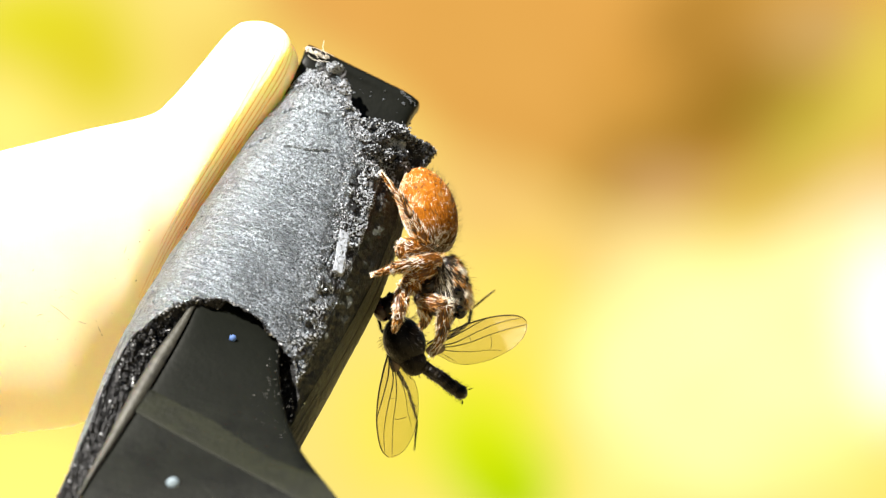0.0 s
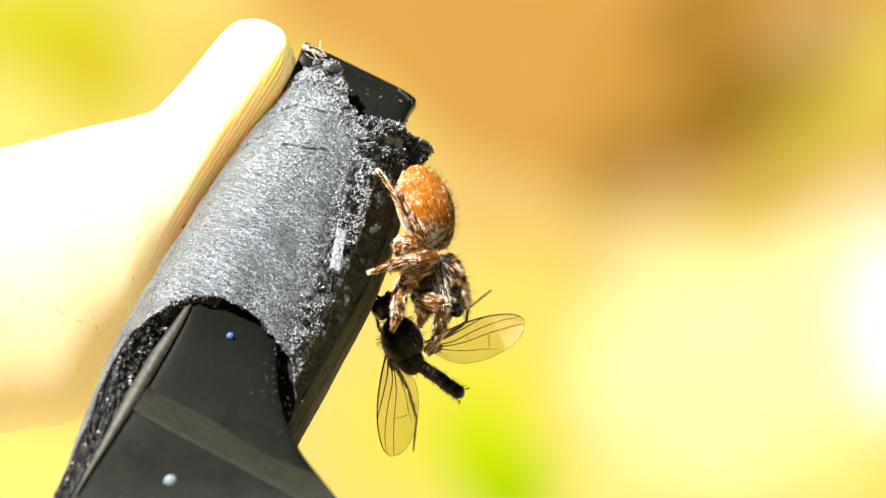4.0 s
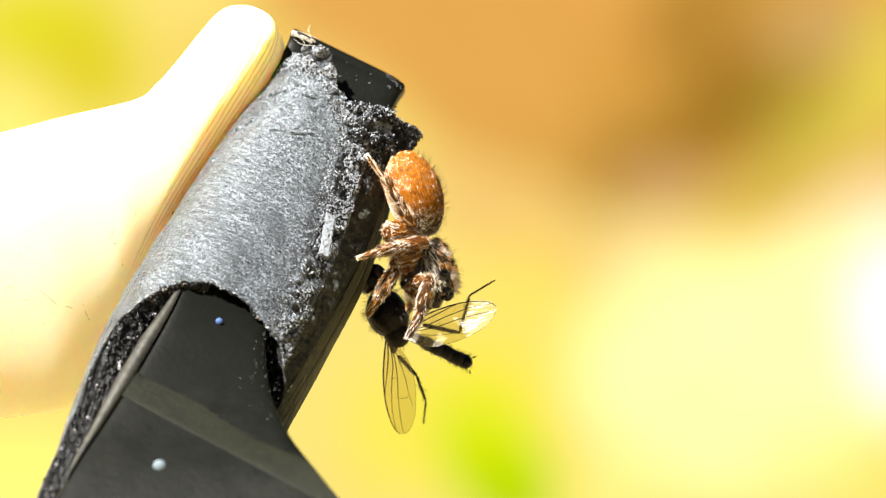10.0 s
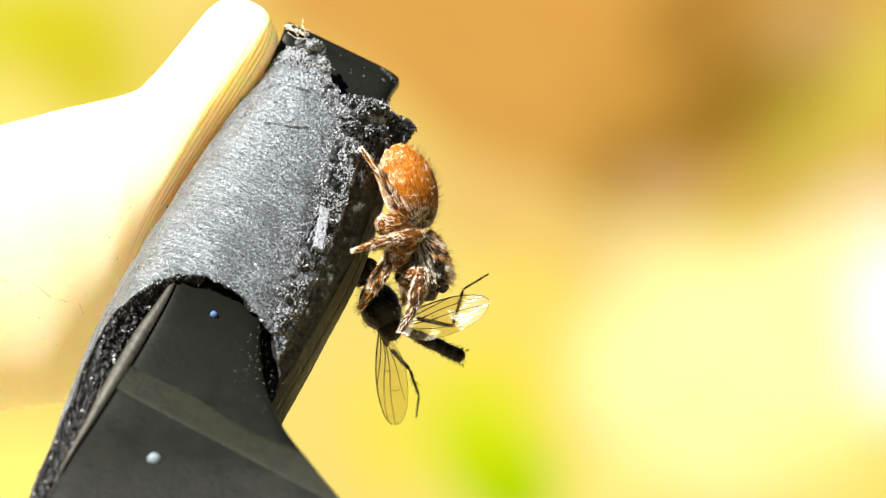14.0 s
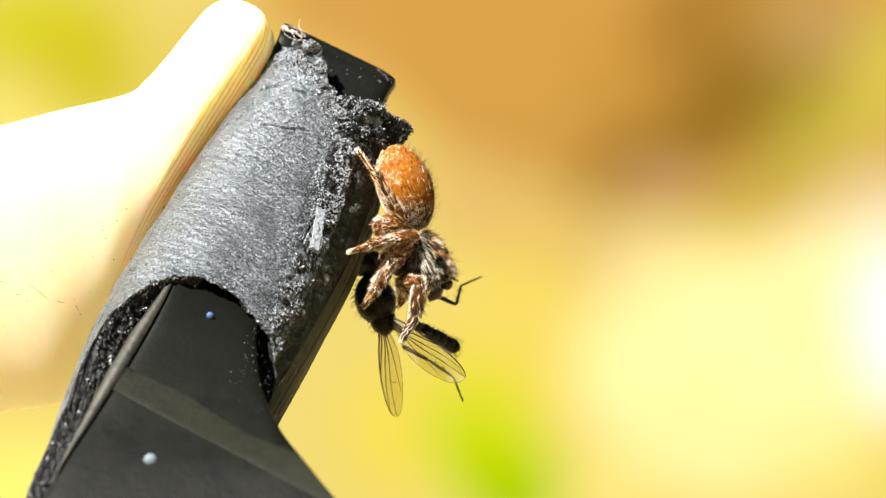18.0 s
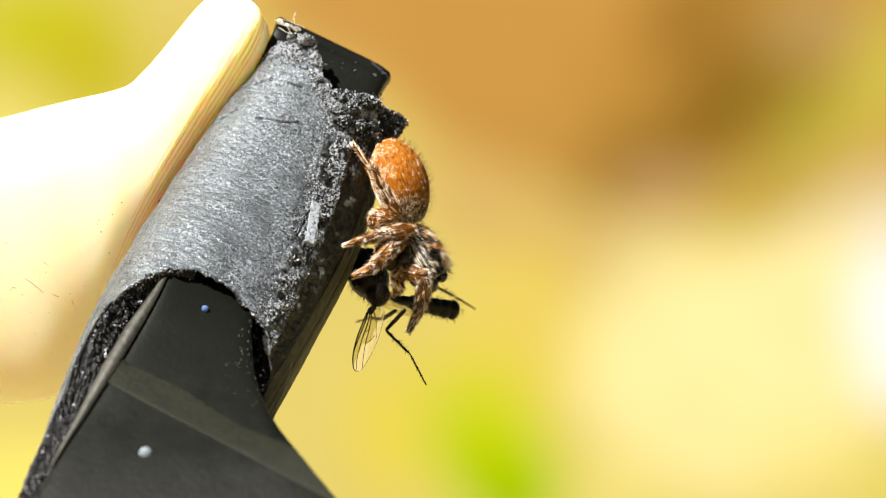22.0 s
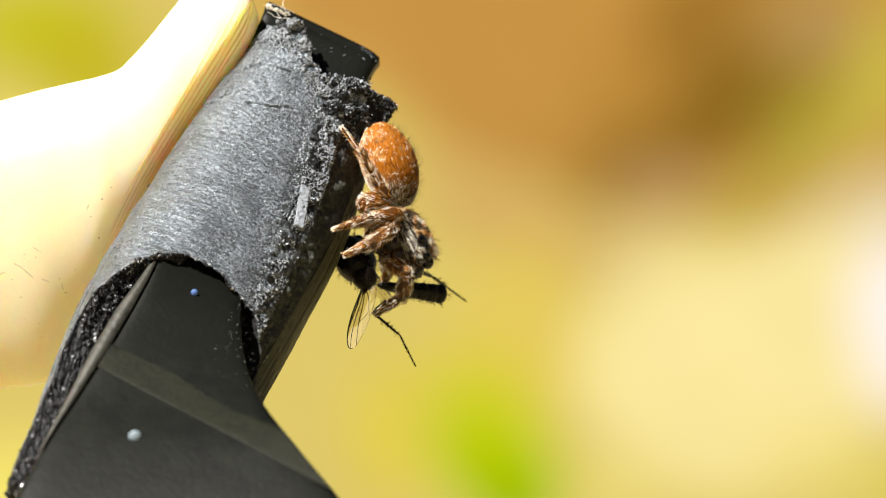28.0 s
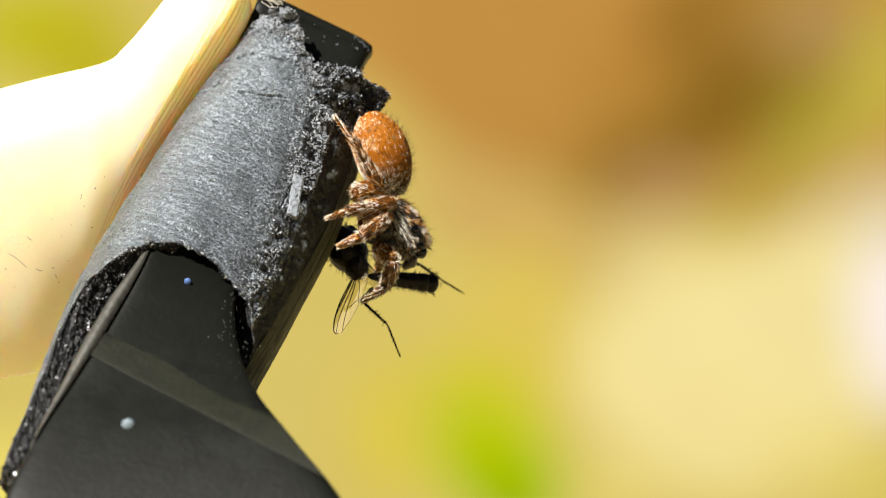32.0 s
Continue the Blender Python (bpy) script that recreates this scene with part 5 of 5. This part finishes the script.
# ---- what moves ----
def motions():
    # spider's carapace: back joint, mouth, turn towards the viewer
    head_rows = [
        (0, (-0.017, 0, -0.083), (0.367, 0, -1.93), 0), (7.6, (0, 0, -0.122), (0.362, 0, -1.96), 0), (8.3, (-0.011, 0, -0.12), (0.4, 0, -1.9), 0), (9, (-0.082, 0, -0.107), (0.395, 0, -1.91), 0),
        (14.5, (-0.134, 0, -0.092), (0.422, 0, -1.88), 2), (16.5, (-0.15, 0, -0.1), (0.439, 0, -1.94), 4), (17.6, (-0.142, 0, -0.09), (0.581, 0, -1.88), 10),
        (18.4, (-0.134, 0, -0.095), (0.772, 0, -1.77), 18), (19, (-0.145, 0, -0.12), (0.828, 0, -1.76), 20), (21.2, (-0.171, 0, -0.153), (0.786, 0, -1.79), 22), (21.8, (-0.231, 0, -0.118), (0.692, 0, -1.76), 22),
        (23, (-0.226, 0, -0.117), (0.63, 0, -1.81), 24), (28, (-0.23, 0, -0.131), (0.57, 0, -1.87), 24), (32, (-0.24, 0, -0.161), (0.574, 0, -1.89), 24)]
    inv = Matrix.Translation(-SPIDER.location)
    rows = []
    for t, a, b, turn in head_rows:
        m, _ = bone(a, b, 1.84, -1 if turn > 5 else 1, 6 - turn * 0.35)
        rows.append((t, inv @ Matrix.Translation(Vector((0.06, 0, -0.1)) * MM) @ m @ pose(0.92 * MM, 0, 0)))
    walk(SPIDER_PARTS["head"], rows)

    def key_leg(parts, rows, sides, back):
        """back: times and inverse poses of the thing that carries the leg."""
        f, t, s, sizes = parts
        out = ([], [], [])
        for time in back:
            j = reading(rows, time)
            mf, mt, ms = leg_poses(j, sizes, sides)
            out[0].append((time, back[time] @ mf))
            out[1].append((time, mf.inverted() @ mt))
            out[2].append((time, mf.inverted() @ ms))
        for ob, r in zip((f, t, s), out):
            walk(ob, r)

    front = [
        (0, (-0.647, -0.5, -1.51), (0.083, -0.5, -1.64), (-0.017, -0.5, -2.5), (-0.348, -0.5, -3.17)), (7.6, (-0.601, -0.5, -1.55), (0.079, -0.5, -1.68), (-0.04, -0.5, -2.54), (-0.34, -0.5, -3.21)),
        (8.3, (-0.513, -0.5, -1.53), (0.068, -0.5, -1.53), (-0.234, -0.5, -2.47), (-0.65, -0.5, -3.13)), (9, (-0.485, -0.5, -1.51), (0.03, -0.5, -1.43), (-0.272, -0.5, -2.43), (-0.756, -0.5, -3.29)),
        (14.5, (-0.54, -0.5, -1.53), (-0.025, -0.5, -1.47), (-0.313, -0.5, -2.44), (-0.799, -0.5, -3.31)), (16.5, (-0.573, -0.5, -1.64), (-0.042, -0.5, -1.68), (-0.347, -0.5, -2.67), (-0.916, -0.5, -3.53)),
        (18.4, (-0.525, -0.5, -1.67), (0.023, -0.5, -1.67), (-0.15, -0.5, -2.83), (-0.552, -0.5, -3.44)), (21.2, (-0.528, -0.5, -1.64), (0.003, -0.5, -1.65), (-0.103, -0.5, -2.72), (-0.389, -0.5, -3.3)),
        (21.6, (-0.362, -0.5, -1.33), (0.301, -0.5, -1.37), (0.329, -0.5, -2.25), (0.541, -0.5, -2.75)), (22.0, (-0.397, -0.5, -1.49), (0.315, -0.5, -1.69), (0.16, -0.5, -2.6), (-0.243, -0.5, -3.38)),
        (22.5, (-0.54, -0.5, -1.58), (0.17, -0.5, -2.02), (-0.166, -0.5, -2.71), (-0.866, -0.5, -3.24)), (32, (-0.455, -0.5, -1.67), (-0.094, -0.5, -2.02), (-0.385, -0.5, -2.81), (-1.24, -0.5, -3.3))]
    back = {t: inv for t in [r[0] for r in front]}
    key_leg(SPIDER_PARTS["front"], front, (-1, 1, 1), back)
    first = [
        (0, (-0.697, -0.4, -0.88), (-1.16, -0.6, -1.14), (-1.29, -0.4, -1.98), (-1.43, 0, -2.4)), (7.6, (-0.649, -0.4, -0.916), (-1.15, -0.6, -1.18), (-1.28, -0.4, -2.01), (-1.44, 0, -2.44)),
        (9, (-0.5, -0.4, -0.902), (-0.996, -0.6, -1.1), (-1.5, -0.4, -1.93), (-1.82, -0.2, -2.46)), (14.5, (-0.553, -0.4, -0.903), (-1.05, -0.6, -1.1), (-1.55, -0.4, -1.93), (-1.89, -0.2, -2.46)),
        (16.5, (-0.569, -0.4, -0.977), (-1.03, -0.6, -1.1), (-1.57, -0.4, -1.92), (-2.34, -0.2, -2.2)), (17.4, (-0.55, -0.4, -0.969), (-0.947, -0.6, -1.1), (-1.42, -0.4, -1.91), (-1.76, -0.2, -2.33)),
        (19, (-0.531, -0.4, -0.864), (-0.83, -0.6, -1.11), (-1.27, -0.4, -1.91), (-1.62, -0.2, -2.44)), (21.4, (-0.55, -0.4, -0.923), (-0.865, -0.6, -1.2), (-1.05, -0.4, -1.95), (-1.09, -0.2, -2.35)),
        (22.0, (-0.492, -0.4, -0.692), (-0.674, -0.6, -0.855), (-1.26, -0.4, -1.43), (-1.84, -0.6, -1.68)), (23, (-0.344, -0.4, -0.498), (-0.461, -0.6, -0.794), (-1.21, -0.4, -1.29), (-1.94, -0.6, -1.63)),
        (32, (-0.293, -0.4, -0.592), (-0.429, -0.6, -0.887), (-1.08, -0.4, -1.31), (-1.91, -0.6, -1.67))]
    back = {t: inv for t in [r[0] for r in first]}
    key_leg(SPIDER_PARTS["first"], first, (-1, -1, 1), back)

    # the fly: middle of the thorax, a point ahead of it, roll
    body = [
        (0, (-1.16, 0.55, -2.71), (-1.54, 0.55, -1.79), 0), (7.6, (-1.15, 0.55, -2.77), (-1.53, 0.55, -1.83), 0), (8.0, (-1.22, 0.55, -2.5), (-1.62, 0.55, -1.59), 8), (8.3, (-1.24, 0.55, -2.45), (-1.64, 0.55, -1.52), 12),
        (9, (-1.25, 0.55, -2.38), (-1.65, 0.55, -1.44), 18), (14.5, (-1.32, 0.55, -2.4), (-1.72, 0.55, -1.46), 18), (16.5, (-1.32, 0.55, -2.44), (-1.65, 0.55, -1.43), 30),
        (17.6, (-1.36, 0.55, -2.26), (-1.68, 0.55, -1.3), 40), (18.4, (-1.34, 0.55, -2.05), (-1.65, 0.55, -1.04), 55), (19, (-1.31, 0.55, -2.01), (-1.63, 0.55, -1), 55), (21.2, (-1.31, 0.55, -1.91), (-1.62, 0.55, -0.915), 58),
        (21.8, (-1.42, 0.55, -1.65), (-1.78, 0.55, -0.846), 75), (22.4, (-1.42, 0.55, -1.62), (-1.79, 0.55, -0.884), 80), (23, (-1.44, 0.55, -1.62), (-1.81, 0.55, -0.862), 80), (32, (-1.53, 0.55, -1.67), (-1.89, 0.55, -0.914), 80)]
    times = sorted({0, 7.6, 8.0, 8.3, 8.6, 9, 14.5, 15.5, 16.5, 17.1, 17.4, 17.7, 18.0, 18.4, 19, 20, 20.5, 21.0, 21.2, 21.5, 21.8, 22.0, 22.3, 22.7, 23, 25.5, 27.5, 32})
    root, rows = {}, []
    for t in times:
        a, b, roll = reading(body, t)
        m, _ = bone(a, b, 1.0, 1, roll)
        rows.append((t, m))
        root[t] = m.inverted()
    walk(FLY, rows)

    def key_part(ob, table, length):
        out = []
        for t in times:
            a, b, side, spin = reading(table, t)
            m, _ = bone(a, b, length, 1 if side >= 0 else -1, spin)
            out.append((t, root[t] @ m))
        walk(ob, out)

    key_part(FLY_PARTS["head"], [
        (0, (-1.49, 0.45, -1.93), (-1.74, 0.45, -1.46), 1, 0), (7.6, (-1.46, 0.45, -1.99), (-1.71, 0.45, -1.49), 1, 0), (8.0, (-1.55, 0.45, -1.69), (-1.75, 0.45, -1.19), 1, 0), (9, (-1.58, 0.4, -1.57), (-1.88, 0.4, -1.19), 1, 10),
        (14.5, (-1.67, 0.4, -1.59), (-1.93, 0.4, -1.2), 1, 10), (16.5, (-1.56, 0.4, -1.51), (-1.78, 0.4, -1.04), 1, 20), (19, (-1.46, 0.4, -1.2), (-1.71, 0.4, -0.696), 1, 30), (21.4, (-1.46, 0.4, -1.19), (-1.69, 0.4, -0.689), 1, 30),
        (22.1, (-1.6, 0.5, -1.33), (-1.73, 0.5, -1.03), 1, 40), (23, (-1.56, 0.5, -1.36), (-1.72, 0.5, -1.1), 1, 40), (32, (-1.65, 0.5, -1.42), (-1.79, 0.5, -1.15), 1, 40)], 0.6)
    key_part(FLY_PARTS["abdomen"], [
        (0, (-0.771, 0.5, -3.33), (0.754, 0.5, -4.41), 1, 0), (7.6, (-0.762, 0.5, -3.4), (0.759, 0.5, -4.48), 1, 0), (8.0, (-0.891, 0.6, -3.27), (0.046, 0.6, -4.21), 1, 0), (8.5, (-0.48, 0.6, -3.22), (0.607, 0.6, -3.91), 1, 0), (9, (-0.295, 0.6, -3.19), (1.23, 0.6, -3.94), 1, 0),
        (14.5, (-0.355, 0.6, -3.23), (1.17, 0.6, -3.97), 1, 0), (16.5, (-0.339, 0.7, -3.37), (0.983, 0.7, -4.14), 1, 0), (17.4, (-0.099, 0.6, -3.11), (0.953, 0.6, -3.81), 1, 0), (18.4, (0.015, 0.5, -2.94), (1.13, 0.5, -3.54), 1, 10),
        (19, (-0.012, 0.5, -2.88), (1.16, 0.5, -3.53), 1, 10), (21.2, (-0.003, 0.5, -2.67), (1.16, 0.5, -3.48), 1, 20), (21.8, (-0.196, 0.4, -2.28), (1.26, 0.4, -2.71), 1, 80), (22.1, (-0.235, 0.4, -2.51), (1.27, 0.4, -2.76), 1, 90),
        (23, (-0.192, 0.4, -2.44), (1.26, 0.4, -2.72), 1, 90), (32, (-0.402, 0.4, -2.54), (1.15, 0.4, -2.75), 1, 90)], 1.78)
    key_part(FLY_PARTS["wing_a"], [
        (0, (-1.58, 0.6, -3.14), (-1.54, 0.6, -6.3), 1, 0), (7.6, (-1.53, 0.6, -3.2), (-1.32, 0.6, -6.27), 1, 0), (8.0, (-1.84, 0.6, -2.81), (-2.21, 0.6, -5.91), 1, 0), (8.3, (-1.71, 0.6, -2.92), (-1.17, 0.6, -6.1), 1, 15), (8.6, (-1.23, 0.6, -3.05), (-0.821, 0.6, -5.99), 1, 30),
        (9, (-1.22, 0.6, -3.09), (-0.824, 0.6, -6.02), 1, 40), (14.5, (-1.29, 0.6, -3.1), (-0.907, 0.6, -5.94), 1, 44), (16.5, (-1.33, 0.6, -3.2), (-0.975, 0.6, -5.96), 1, 50), (17.1, (-1.31, 0.6, -3.11), (-1.1, 0.6, -5.99), 1, 45), (17.4, (-1.44, 0.6, -2.94), (-1.71, 0.6, -5.7), 1, 15),
        (17.8, (-1.35, 0.6, -2.98), (-1.31, 0.6, -5.9), 1, 45), (18.0, (-1.16, 0.6, -2.78), (-0.77, 0.6, -5.68), 1, 60), (18.4, (-1.21, 0.6, -2.79), (-0.891, 0.6, -5.74), 1, 64), (19, (-1.19, 0.6, -2.85), (-0.886, 0.6, -5.83), 1, 66), (20, (-1.25, 0.6, -2.82), (-1.06, 0.6, -5.82), 1, 62), (21.2, (-1.14, 0.6, -2.76), (-0.761, 0.6, -5.82), 1, 58), (21.5, (-1.22, 0.6, -2.71), (-0.917, 0.6, -5.58), 1, 56),
        (21.8, (-1.37, 0.5, -2.61), (-1.63, 0.5, -4.45), -1, 55), (22.5, (-1.26, 0.5, -2.57), (-1.53, 0.5, -4.33), -1, 55), (23, (-1.16, 0.5, -2.49), (-1.45, 0.5, -4.36), -1, 55), (27.5, (-1.23, 0.5, -2.49), (-1.45, 0.5, -4.22), -1, 58), (32, (-1.27, 0.5, -2.41), (-1.69, 0.5, -4.13), -1, 58)], 3.05)
    key_part(FLY_PARTS["wing_b"], [
        (0, (-0.47, 0.7, -2.87), (2.6, 0.7, -2.17), 1, 0), (7.6, (-0.444, 0.7, -2.91), (2.61, 0.7, -2.18), 1, 0), (8.0, (-0.386, 0.7, -2.74), (2.46, 0.7, -3.45), 1, 0), (8.3, (-0.321, 0.7, -2.75), (2.28, 0.7, -3.1), 1, -15), (8.6, (-0.308, 0.6, -2.9), (1.96, 0.6, -3.2), -1, -15),
        (9, (-0.912, 0.4, -2.92), (1.99, 0.4, -2.27), -1, -31), (14.5, (-0.971, 0.4, -2.93), (1.94, 0.4, -2.31), -1, -31), (16.5, (-0.787, 0.4, -2.89), (1.51, 0.4, -4.31), -1, 20), (17.1, (-0.774, 0.4, -2.85), (1.56, 0.4, -4.51), -1, 35), (17.4, (-0.766, 0.4, -2.77), (1.36, 0.4, -4.64), -1, 65),
        (17.8, (-0.838, 0.3, -2.71), (1.41, 0.3, -4.53), -1, 45), (18.4, (-0.869, 0.2, -2.73), (1.19, 0.2, -4.29), -1, 45), (19, (-0.88, 0.2, -2.75), (1.23, 0.2, -4.34), -1, 45), (21.2, (-0.804, 0.2, -2.49), (1.62, 0.2, -3.96), -1, 66), (21.5, (-0.791, 0.2, -2.17), (1.57, 0.2, -3.37), -1, 76),
        (21.8, (-0.946, 0.2, -2.1), (0.051, 0.2, -2.94), 1, 60), (22.5, (-0.914, 0.2, -1.98), (-0.335, 0.2, -2.87), 1, 55), (23, (-0.923, 0.2, -1.93), (-0.529, 0.2, -2.99), 1, 50), (32, (-1.09, 0.2, -1.91), (-0.639, 0.2, -2.86), 1, 50)], 3.05)

    fly_back = root
    key_leg(FLY_PARTS["leg_up"], [
        (0, (0.101, 0.8, -2.67), (0.773, 0.8, -2.2), (0.857, 0.8, -1.8), (1.61, 0.8, -1.19)), (7.6, (0.094, 0.8, -2.71), (0.767, 0.8, -2.29), (0.852, 0.8, -1.87), (1.64, 0.8, -1.24)), (8.0, (-0.084, 0.8, -2.49), (0.588, 0.8, -2.57), (0.675, 0.8, -1.73), (1.4, 0.8, -1.13)),
        (9, (-0.2, 0.8, -2.75), (0.9, 0.8, -3.0), (1.2, 0.8, -1.85), (1.98, 0.8, -1.42)), (14.5, (-0.25, 0.8, -2.77), (0.85, 0.8, -3.02), (1.18, 0.8, -1.88), (1.96, 0.8, -1.45)), (16.5, (0.104, 0.5, -2.36), (0.938, 0.5, -2.87), (1.18, 0.5, -1.83), (2.05, 0.5, -1.42)),
        (17.4, (0.074, 0.5, -2.27), (0.909, 0.5, -2.73), (1.01, 0.5, -1.86), (1.72, 0.5, -1.36)), (18, (0.342, 0.5, -2.02), (1.06, 0.5, -2.35), (1.21, 0.5, -1.79), (1.85, 0.5, -1.52)), (18.4, (0.406, 0.5, -2.11), (1.07, 0.5, -2.45), (1.14, 0.5, -2), (1.7, 0.5, -1.86)), (19, (0.427, 0.5, -2.18), (1.06, 0.5, -2.49), (1.13, 0.5, -2.02), (1.68, 0.5, -2.11)),
        (20, (0.411, 0.5, -1.85), (0.828, 0.5, -2.11), (0.994, 0.5, -2.24), (1.25, 0.5, -2.41)), (21, (0.28, 0.5, -1.82), (0.78, 0.5, -2.24), (1.07, 0.5, -2.03), (1.7, 0.5, -2.05)), (21.2, (0.287, 0.5, -1.83), (0.787, 0.5, -2.25), (1.12, 0.5, -2), (1.88, 0.5, -1.93)), (21.5, (0.38, 0.5, -2.02), (0.78, 0.5, -2.23), (1.42, 0.5, -1.94), (2.42, 0.5, -2.16)), (21.8, (0.309, 0.5, -1.95), (0.643, 0.5, -2.03), (1.14, 0.5, -2.29), (1.81, 0.5, -2.68)),
        (23, (0.531, 0.5, -2), (0.982, 0.5, -2.2), (1.25, 0.5, -2.42), (1.68, 0.5, -2.84)), (32, (0.157, 0.5, -1.98), (0.657, 0.5, -2.18), (1.24, 0.5, -2.61), (1.94, 0.5, -3.05))], (1, 1, 1), fly_back)
    key_leg(FLY_PARTS["leg_down"], [
        (0, (-1.41, 0.9, -3.52), (-1.04, 0.9, -4.19), (-0.774, 0.9, -5.11), (-0.858, 0.9, -6.04)), (7.6, (-1.29, 0.9, -3.58), (-0.919, 0.9, -4.26), (-0.686, 0.9, -5.15), (-0.79, 0.9, -6.16)), (8.0, (-1.6, 0.9, -3.33), (-1.43, 0.9, -4.08), (-1.5, 0.9, -5.01), (-1.81, 0.9, -5.85)),
        (8.5, (-0.988, 0.9, -3.78), (-0.485, 0.9, -4.2), (-0.268, 0.9, -4.88), (-0.204, 0.9, -5.72)), (9, (-0.919, 0.9, -3.67), (-0.383, 0.9, -4.28), (-0.117, 0.9, -5.07), (-0.187, 0.9, -5.79)), (14.5, (-0.981, 0.9, -3.7), (-0.446, 0.9, -4.31), (-0.182, 0.9, -5.11), (-0.27, 0.9, -5.79)),
        (16.5, (-0.829, 0.8, -3.74), (-0.362, 0.8, -4.38), (-0.232, 0.8, -5.14), (-0.354, 0.8, -5.75)), (17.7, (-0.633, 0.8, -3.67), (-0.098, 0.8, -4.21), (0.149, 0.8, -5.05), (0.094, 0.8, -5.69)), (18.0, (-0.557, 0.8, -3.56), (0.33, 0.8, -4.04), (0.966, 0.8, -4.51), (1.25, 0.8, -5.27)), (18.4, (-0.476, 0.8, -3.64), (0.395, 0.8, -4.08), (0.894, 0.8, -4.86), (0.974, 0.8, -5.56)),
        (19, (-0.387, 0.8, -3.7), (0.417, 0.8, -4.12), (0.898, 0.8, -5.03), (0.929, 0.8, -5.54)), (20, (-0.69, 0.7, -3.51), (0.179, 0.7, -4.15), (0.576, 0.7, -4.96), (0.673, 0.7, -5.57)), (21.2, (-0.647, 0.6, -3.64), (0.105, 0.6, -4.1), (0.688, 0.6, -4.69), (0.884, 0.6, -5.53)), (21.5, (-0.178, 0.3, -2.84), (-0.483, 0.3, -3.51), (0.701, 0.3, -3.95), (1.38, 0.3, -4.88)),
        (22.0, (-0.307, 0.1, -2.67), (-0.894, 0.1, -3.28), (-0.182, 0.1, -4), (0.428, 0.1, -5.19)), (22.3, (-0.293, 0.1, -2.75), (-0.865, 0.1, -3.35), (-0.202, 0.1, -4.09), (0.374, 0.1, -5.28)), (22.7, (-0.309, 0.1, -2.88), (-0.779, 0.1, -3.28), (0.217, 0.1, -4.05), (0.911, 0.1, -5.11)), (23, (-0.312, 0.1, -2.94), (-0.781, 0.1, -3.27), (0.182, 0.1, -4.02), (0.742, 0.1, -5.01)), (32, (-0.771, 0.1, -2.83), (-1.11, 0.1, -3.21), (-0.202, 0.1, -4.08), (0.086, 0.1, -5.09))], (1, 1, 1), fly_back)
    key_leg(FLY_PARTS["leg_side"], [
        (0, (-1.49, 0.6, -2.67), (-1.84, 0.6, -2.42), (-1.98, 0.7, -1.75), (-1.88, 0.8, -1.5)), (7.6, (-1.48, 0.6, -2.73), (-1.83, 0.6, -2.48), (-1.95, 0.7, -1.78), (-1.85, 0.8, -1.56)), (9, (-1.39, 0.8, -2.46), (-1.64, 0.9, -2.12), (-1.8, 1, -1.62), (-1.72, 1, -1.28)),
        (16.5, (-1.38, 1, -2.37), (-1.63, 1, -2.03), (-1.79, 1, -1.52), (-1.71, 1, -1.19)), (21.2, (-0.81, 0.8, -2.75), (-0.98, 0.8, -3.09), (-1.18, 0.8, -3.34), (-1.4, 0.8, -3.47)), (21.5, (-0.045, 0.7, -3.02), (-0.382, 0.7, -3.22), (-0.97, 0.7, -3.32), (-1.63, 0.7, -3.58)),
        (21.8, (-0.452, 0.7, -2.87), (-0.957, 0.7, -3.12), (-1.46, 0.7, -3.2), (-2.05, 0.7, -3.53)), (22.5, (-0.923, 1, -2.25), (-1.09, 1, -2.58), (-1.18, 1, -2.25), (-1.26, 1, -1.91)), (32, (-0.939, 1, -2.17), (-1.11, 1, -2.51), (-1.24, 1, -2.26), (-1.31, 1, -2))], (1, 1, 1), fly_back)


motions()
